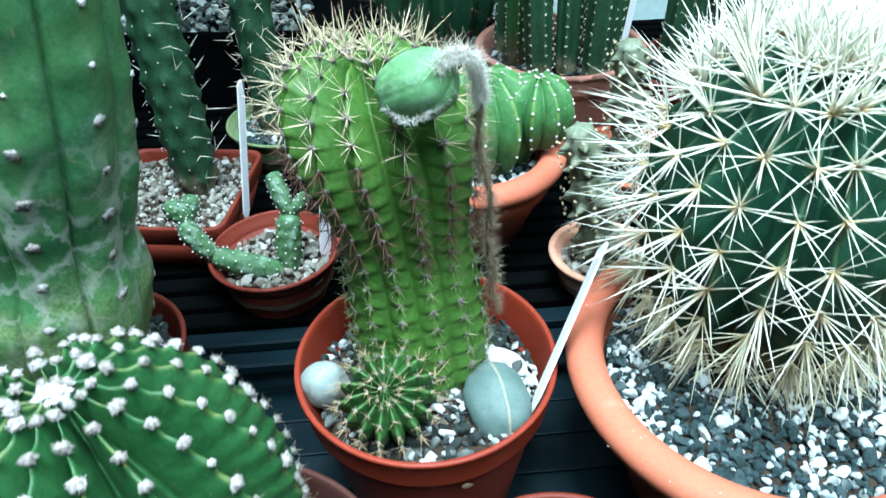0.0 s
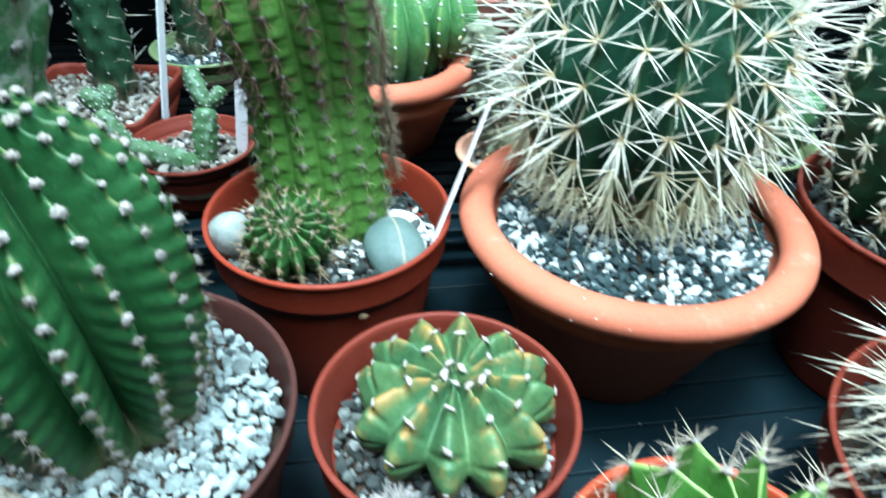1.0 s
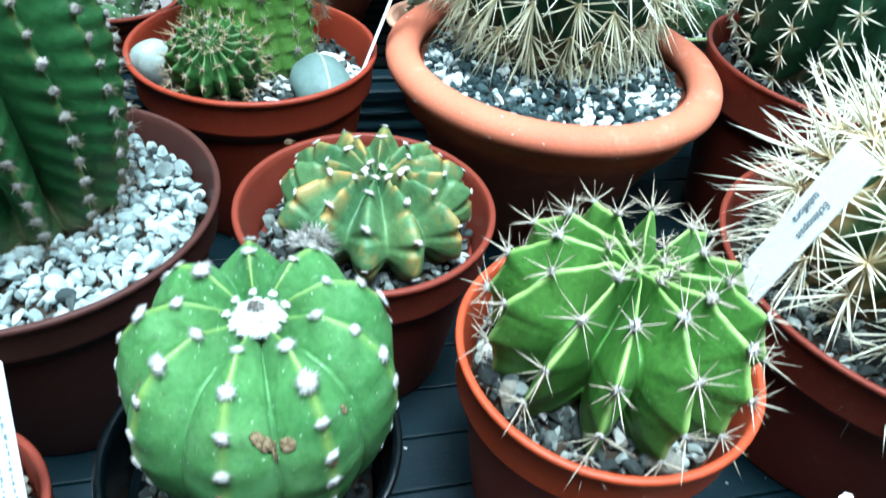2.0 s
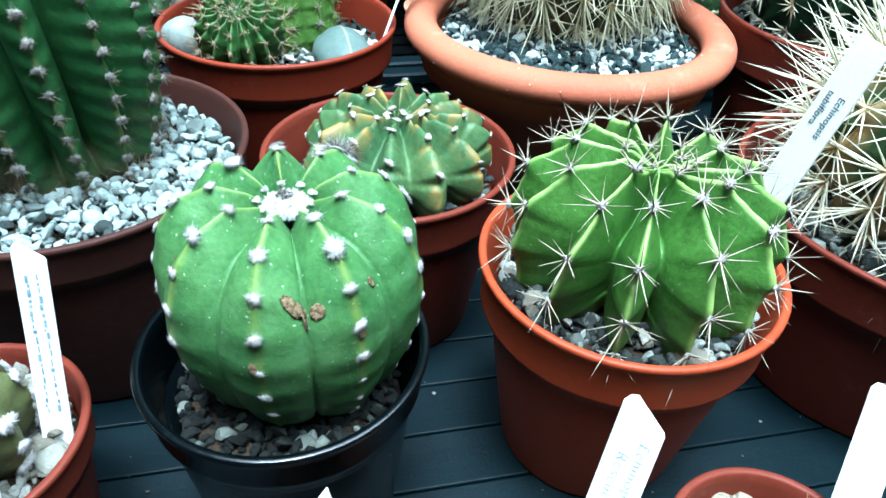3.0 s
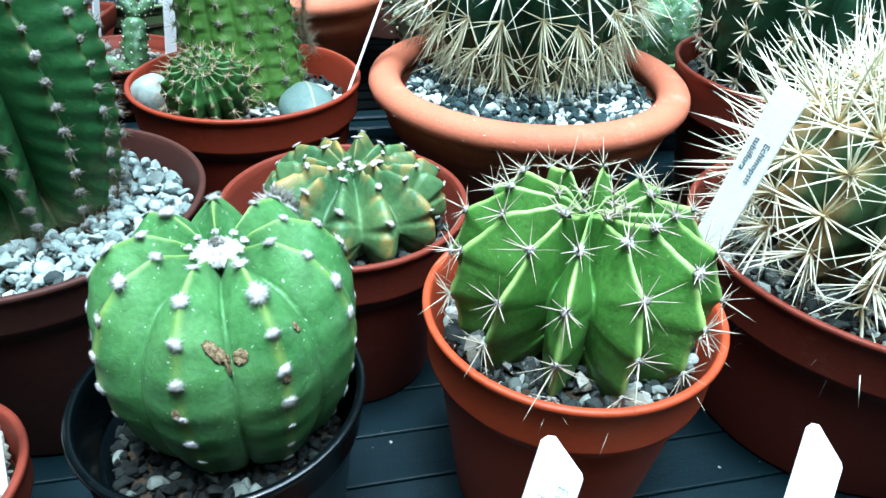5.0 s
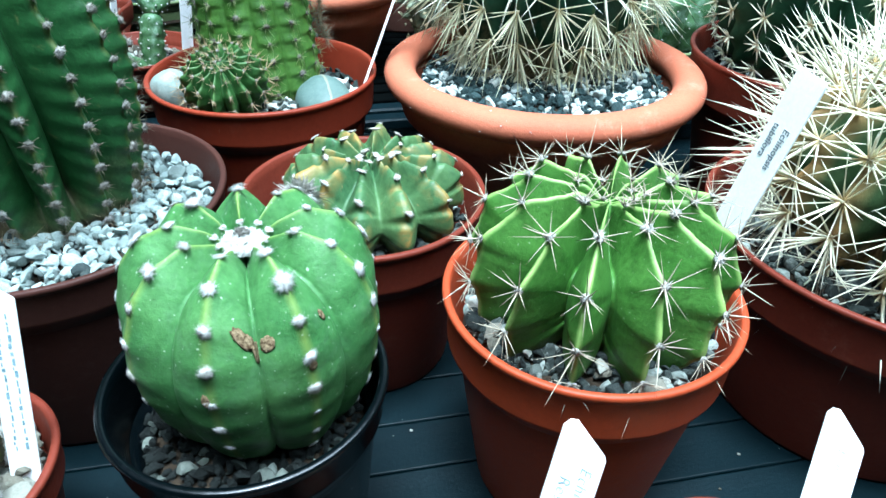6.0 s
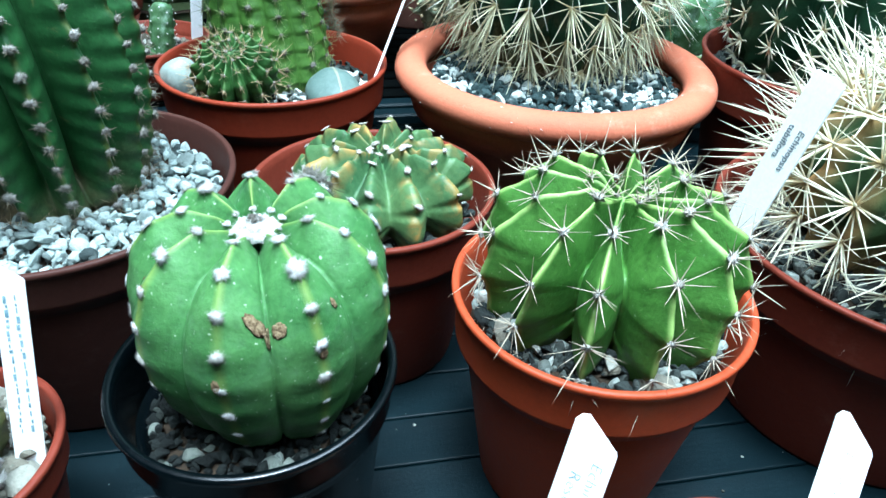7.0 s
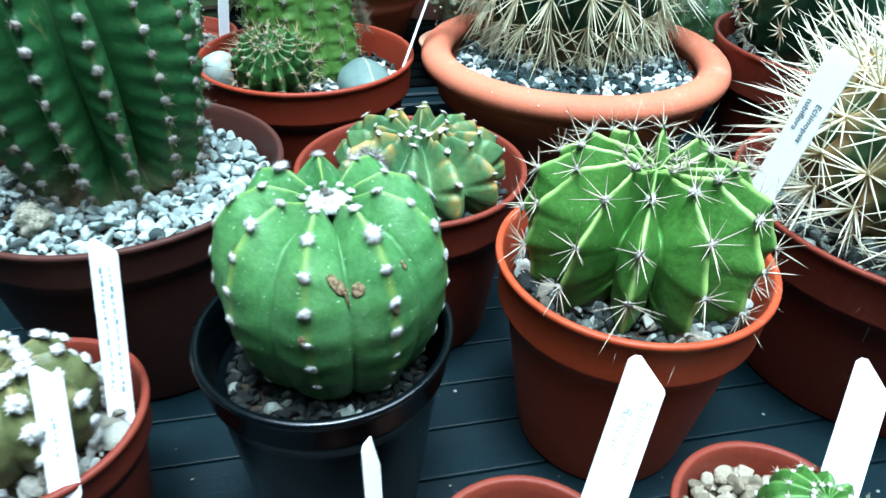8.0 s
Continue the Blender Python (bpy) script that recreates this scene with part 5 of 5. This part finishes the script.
def square_pot(name, at, half, h, material, label, turn):
    """A square tapering pot with rounded corners and a turned-out lip."""
    t = thing(name, (at[0], at[1], TIER), label, "flower pot", turn=turn)
    h -= TIER

    def ring(a, z):
        out, r = [], a * 0.2
        for k, (sx, sy) in enumerate(((1, 1), (-1, 1), (-1, -1), (1, -1))):
            for b in np.linspace(0, math.pi / 2, 6):
                w = b + k * math.pi / 2
                out.append((sx * (a - r) + r * math.cos(w), sy * (a - r) + r * math.sin(w), z))
        return out

    wall = [(0.001, 0.002), (half * 0.76, 0.0), (half * 0.78, 0.002), (half * 0.94, h - 0.02), (half * 0.9, h - 0.02), (half * 0.72, 0.006), (0.001, 0.006)]
    rim = [(half * 0.9, h - 0.021), (half * 0.945, h - 0.021), (half * 0.97, h - 0.018), (half, h - 0.002), (half - 0.0006, h), (half - 0.003, h), (half - 0.0045, h - 0.003), (half * 0.9, h - 0.021)]
    for nm, rows in (("wall", wall), ("rim", rim)):
        V, F = [], []
        for a, z in rows:
            V += ring(a, z)
        for i in range(len(rows) - 1):
            for j in range(24):
                k = (j + 1) % 24
                F.append((i * 24 + j, i * 24 + k, (i + 1) * 24 + k, (i + 1) * 24 + j))
        part(nm, raw(nm, V, F), material, t)
    return t


pot = square_pot("square_pot", (-0.262, 0.598), 0.069, 0.105, dull_shaded_red, "square terracotta-red plastic pot filled to the brim with grit", -3)
c = cactus("stem_cactus", (-0.241, 0.606, 0.095), "tall dark-green knobbly cactus stem with white needles, in square pot")
me, fr = stem([(0, 0, -0.005), (-0.001, 0.004, 0.07), (-0.004, 0.012, 0.17), (-0.008, 0.02, 0.30)], [0.019, 0.022, 0.0215, 0.018], 0.2, (6, 15), 80, 36, 5)
part("stem", me, green_S, c)
sparse = [f for q, f in enumerate(fr) if q % 4 == 0]
dress(c, [f for q, f in enumerate(fr) if q % 4], tuft_set(3, 0.0012, 0.2, 0.4, 0.6, 19, 1), wool_grey, seed=29)
dress(c, sparse, tuft_set(3, 0.0012, 0.2, 0.4, 0.6, 19, 1), wool_grey, spine_set(6, 1, (0.012, 0.018), 1, (0.018, 0.028), 0.0004, (15, 50), seed=13), sp_white, seed=30, singles=80)
gravel(pot, 0.063, 0.094, 0.0046, 900, tan_grit, "fine pale tan grit up to the rim", [(-0.241, 0.606, 0.018)], 16, square=True)
plant_label((-0.190, 0.572, 0.080), (-0.172, 0.590, 0.215), 0.009, (0.93, -0.36, 0.0), "narrow white plastic label on edge, in a square pot", "point", 0.0014)

pot = plant_pot("plant_pot", (-0.190, 0.757), 0.064, 0.092, green_plastic, "olive-green plastic plant pot with a pale rim", base=0.76, foot=TIER)
c = cactus("stem_cactus", (-0.203, 0.757, 0.076), "dull green knobbly stem cactus with pale needles, in a green pot")
me, fr = stem([(0, 0, -0.005), (0.0, 0.004, 0.08), (-0.004, 0.012, 0.2), (0.002, 0.02, 0.33)], [0.019, 0.022, 0.022, 0.018], 0.22, (5, 13), 80, 32, 6)
part("stem", me, green_S, c)
dress(c, fr, tuft_set(3, 0.0014, 0.2, 0.4, 0.6, 20, 1), wool_grey, spine_set(6, 3, (0.006, 0.014), 1, (0.012, 0.024), 0.0005, (15, 50), seed=14), sp_pale, seed=31)
gravel(pot, 0.056, 0.076, 0.0055, 400, mix_grit, "grey and white grit", [(-0.203, 0.757, 0.018)], 17)

# clay pot with a pair of smooth globes
bowl = clay_bowl("clay_pot", (0.020, 0.604), 0.079, 0.012, 0.145, terracotta, "orange terracotta pot with a rolled rim", base=0.66, foot_z=TIER)
c = cactus("globe_cactus", (0.035, 0.606, 0.116), "pair of bright green ribbed globes with white tufts, in clay pot")
for (x, y, z), R, n, sd in (((0, 0, 0.0), 0.050, 10, 61), ((0.046, -0.006, 0.028), 0.034, 9, 62)):
    me, fr = ribbed(n, [(R * 0.4, 0), (R * 0.8, R * 0.3), (R, R * 0.95), (R * 0.85, R * 1.55), (R * 0.45, R * 1.9), (R * 0.1, R * 1.92), (0.001, R * 1.9)], 0.3, 0.5, seg=14, rings=40, areoles=7, span=(0.1, 0.9), start=0.3, seed=sd)
    b = part("body", me, green_D, c)
    b.location = (x, y, z)
    for k, (u, m, r) in enumerate(fr):
        a = part("areole", tuft_set(1, 0.0019, 0.2, 0.4, 0.7, 22, 1)[0] if k == 0 else a.data, wool_white, c)
        a.matrix_local = Matrix.Translation((x, y, z)) @ m
gravel(bowl, 0.068, 0.116, 0.0055, 650, mix_grit, "white perlite and dark grit", [(0.035, 0.606, 0.025)], 18)

# little clay pots with knobbly jointed cacti
for at, R, h, mat_, tall, sd, tip in (((0.134, 0.515), 0.044, 0.087, old_clay, 0.115, 1, (-0.034, 0.0)), ((0.178, 0.645), 0.058, 0.105, terracotta, 0.10, 2, (-0.016, -0.01))):
    pot = plant_pot("clay_pot", at, R, h, mat_, "small weathered clay pot" if sd == 1 else "small orange terracotta pot of plain shape", thick=0.005, base=0.7, foot=TIER)
    c = cactus("knobbly_cactus", (at[0], at[1] + 0.004, h - 0.018), "grey-green knobbly cactus of stacked egg-shaped joints, in clay pot")
    z = 0.0
    for q, (r, d) in enumerate(((0.018, 0.050), (0.019, 0.050), (0.0165, 0.046))):
        f0, f1 = z / 0.15, (z + d) / 0.15
        me, fr = stem([(tip[0] * f0, tip[1] * f0, z), (tip[0] * (f0 + f1) / 2 + 0.002, tip[1] * (f0 + f1) / 2, z + d / 2), (tip[0] * f1, tip[1] * f1, z + d)], [r * 0.7, r, r * 0.72], 0.5, (5, 4), 40, 40, q + sd)
        part("joint", me, green_K, c)
        dress(c, fr, tuft_set(3, 0.0021, 0.2, 0.4, 0.6, 23, 1), wool_cream, seed=40 + q + sd * 5)
        z += d * 0.9
    gravel(pot, R - 0.008, h - 0.016, 0.0058, 260, mix_grit if sd == 2 else tan_grit, "pale coarse grit", [(at[0], at[1] + 0.004, 0.014)], 19 + sd)

# clump of thin dark stems in a tall clay pot
pot = plant_pot("clay_pot", (0.122, 0.765), 0.090, 0.172, shaded_clay, "tall weathered terracotta pot with dry roots over the rim", thick=0.006, base=0.7, collar=0.22, foot=TIER)
c = cactus("clump_cactus", (0.122, 0.765, 0.152), "clump of slim dark-green cactus stems with white dots, in clay pot")
rng_c = random.Random(5)
for q in range(11):
    a, r = q * 2.4, 0.016 + 0.052 * math.sqrt(q / 11)
    x, y = r * math.cos(a), r * math.sin(a)
    me, fr = ribbed(6, [(0.011, 0), (0.0135, 0.02), (0.014, 0.08), (0.0135, 0.15), (0.011, 0.19), (0.004, 0.2), (0.001, 0.2)], 0.22, 0.7, seg=6, rings=40, areoles=18, seed=70 + q)
    s = part("stem", me, green_S if q % 4 else green_G, c)
    s.matrix_local = pose(x, y, 0, rng_c.uniform(-4, 4), rng_c.uniform(-4, 4), rng_c.uniform(0, 60))
    V, F, A = [], [], []
    for u, m, k in fr:
        for _ in range(4):
            cone(V, F, A, m @ Vector((0, 0, 0)), m.to_3x3() @ Vector((rng_c.uniform(-1, 1), rng_c.uniform(-1, 1), 0.6)), 0.003, 0.0005, sides=3, steps=1)
    tagged(part("white_dots", raw("white_dots", V, F, along=A), sp_white, s), kind="stuff")
gravel(pot, 0.08, 0.152, 0.006, 300, dark_grit, "dark grit", [], 24)
plant_label((0.186, 0.765, 0.125), (0.197, 0.775, 0.215), 0.010, (0.6, -0.75, 0.2), "grey weathered plastic label, in a clay pot", "square")
V, F, A = [], [], []
for q in range(5):
    for seg_ in range(8):
        a0 = -2.4 + q * 0.35 + seg_ * 0.07
        cone(V, F, A, Vector((0.091 * math.cos(a0), 0.091 * math.sin(a0), 0.173 + 0.004 * math.sin(seg_ * 0.8 + q))), Vector((-math.sin(a0), math.cos(a0), 0.1 * math.cos(seg_ + q))), 0.009, 0.0007, sides=4, steps=1)
part("dry_roots", raw("dry_roots", V, F, along=A), dry_mat, pot, "dry pale roots").location = (0, 0, -TIER)

# olive pot with a grey-green leafy cactus, behind the big bowl
pot = plant_pot("plant_pot", (0.352, 0.520), 0.072, 0.105, green_plastic, "olive-green plastic plant pot", base=0.76, foot=TIER)
c = cactus("clump_cactus", (0.352, 0.520, 0.088), "low clump of pale grey-green rounded joints, in a green pot")
for q in range(9):
    a, r = q * 2.4, 0.012 + 0.042 * math.sqrt(q / 9)
    x, y = r * math.cos(a), r * math.sin(a)
    me, fr = stem([(x * 0.7, y * 0.7, 0), (x, y, 0.03), (x * 1.25, y * 1.25, 0.065)], [0.014, 0.019, 0.013], 0.16, (5, 4), 26, 22, q)
    part("joint", me, green_I, c)
    dress(c, fr, tuft_set(2, 0.0013, 0.2, 0.4, 0.6, 24, 1), wool_white, seed=60 + q)
gravel(pot, 0.063, 0.088, 0.0055, 260, mix_grit, "pale grit", [], 25)

# rough dark spiny barrel at the very back
pot = plant_pot("plant_pot", (-0.015, 0.900), 0.085, 0.14, black_plastic, "black plastic plant pot", base=0.74, foot=TIER)
c = cactus("dark_spiny_cactus", (-0.015, 0.900, 0.125), "dark green cactus with long black-brown spines, in a black pot")
me, fr = ribbed(13, [(0.05, 0), (0.07, 0.03), (0.078, 0.08), (0.07, 0.14), (0.05, 0.17), (0.02, 0.185), (0.001, 0.186)], 0.2, 0.7, seg=10, rings=36, areoles=8, seed=81)
part("body", me, green_M, c)
dress(c, fr, tuft_set(2, 0.002, 0.2, 0.5, 0.5, 25, 1), wool_grey, spine_set(5, 7, (0.012, 0.022), 2, (0.018, 0.03), 0.0004, (15, 45), seed=16), sp_brown, seed=70, singles=0)
gravel(pot, 0.076, 0.124, 0.006, 200, dark_grit, "dark grit", [], 26)

pot = plant_pot("plant_pot", (0.300, 0.800), 0.085, 0.13, dull_shaded_red, "red-brown plastic plant pot", base=0.74, foot=TIER)
c = cactus("clump_cactus", (0.300, 0.800, 0.115), "dark green clump of ribbed cactus stems, in a red pot")
for q in range(6):
    a, r = q * 2.4, 0.05 * math.sqrt(q / 6)
    me, fr = ribbed(8, [(0.016, 0), (0.021, 0.03), (0.022, 0.10), (0.019, 0.17), (0.008, 0.19), (0.001, 0.19)], 0.18, 0.7, seg=8, rings=36, areoles=14, seed=90 + q)
    s = part("stem", me, green_S, c)
    s.location = (r * math.cos(a), r * math.sin(a), 0)
    V, F, A = [], [], []
    for u, m, k in fr:
        for _ in range(4):
            cone(V, F, A, m @ Vector((0, 0, 0)), m.to_3x3() @ Vector((rng_c.uniform(-1, 1), rng_c.uniform(-1, 1), 0.6)), 0.004, 0.0005, sides=3, steps=1)
    tagged(part("white_dots", raw("white_dots", V, F, along=A), sp_white, s), kind="stuff")
gravel(pot, 0.075, 0.114, 0.006, 200, dark_grit, "dark grit", [], 27)

# long dark tray of grit with low spiny plants, far back
tray = thing("seed_tray", (-0.330, 1.02, TIER), "black plastic tray heaped with grey grit", "tray")
for nm, lo, hi in (("side", (-0.26, -0.15, 0), (-0.254, 0.15, 0.10)), ("side", (0.254, -0.15, 0), (0.26, 0.15, 0.10)), ("front", (-0.2535, -0.15, 0), (0.2535, -0.144, 0.10)), ("back", (-0.2535, 0.144, 0), (0.2535, 0.15, 0.10)), ("base", (-0.2535, -0.1435, 0), (0.2535, 0.1435, 0.07))):
    o = slab(nm, lo, hi, tray_shade_mat, 0.0015)
    o.parent = tray
gravel(tray, 0.14, 0.128, 0.009, 900, dark_grit, "grey grit in the tray", [], 28, bed=False, square=True)

# crumbs on the slats and flecks inside the lobed cactus's pot
rng_d = np.random.RandomState(77)
Vs, Fs = [], []
for q in range(160):
    x, y = rng_d.uniform(-0.1, 0.4), rng_d.uniform(-0.12, 0.3)
    k = rng_d.uniform(0.0003, 0.0011)
    Vs.append(GRAIN[rng_d.randint(9)] * k + (x, y, k * 0.6))
    Fs.append(GRAIN_F + q * len(GRAIN[0]))
tagged(part("crumb_scatter", raw("crumb_scatter", np.vstack(Vs), np.vstack(Fs)), tan_grit), "pale crumbs of grit strewn on the bench", "grit", kind="stuff")
flecks = thing("debris", (0.061, 0.194, 0.0), "brown dry flecks stuck inside the red pot", "debris")
for q in range(14):
    a = rng_d.uniform(0, 6.28)
    z = rng_d.uniform(0.096, 0.111)
    o = part("fleck", tuft_set(1, rng_d.uniform(0.0011, 0.0026), 0.2, 0.4, 0.35, 300 + q, 1)[0], dry_mat, flecks)
    o.matrix_local = pose(0.0664 * math.cos(a), 0.0664 * math.sin(a), z, 0, 0, math.degrees(a)) @ pose(0, 0, 0, 0, -86, 0)
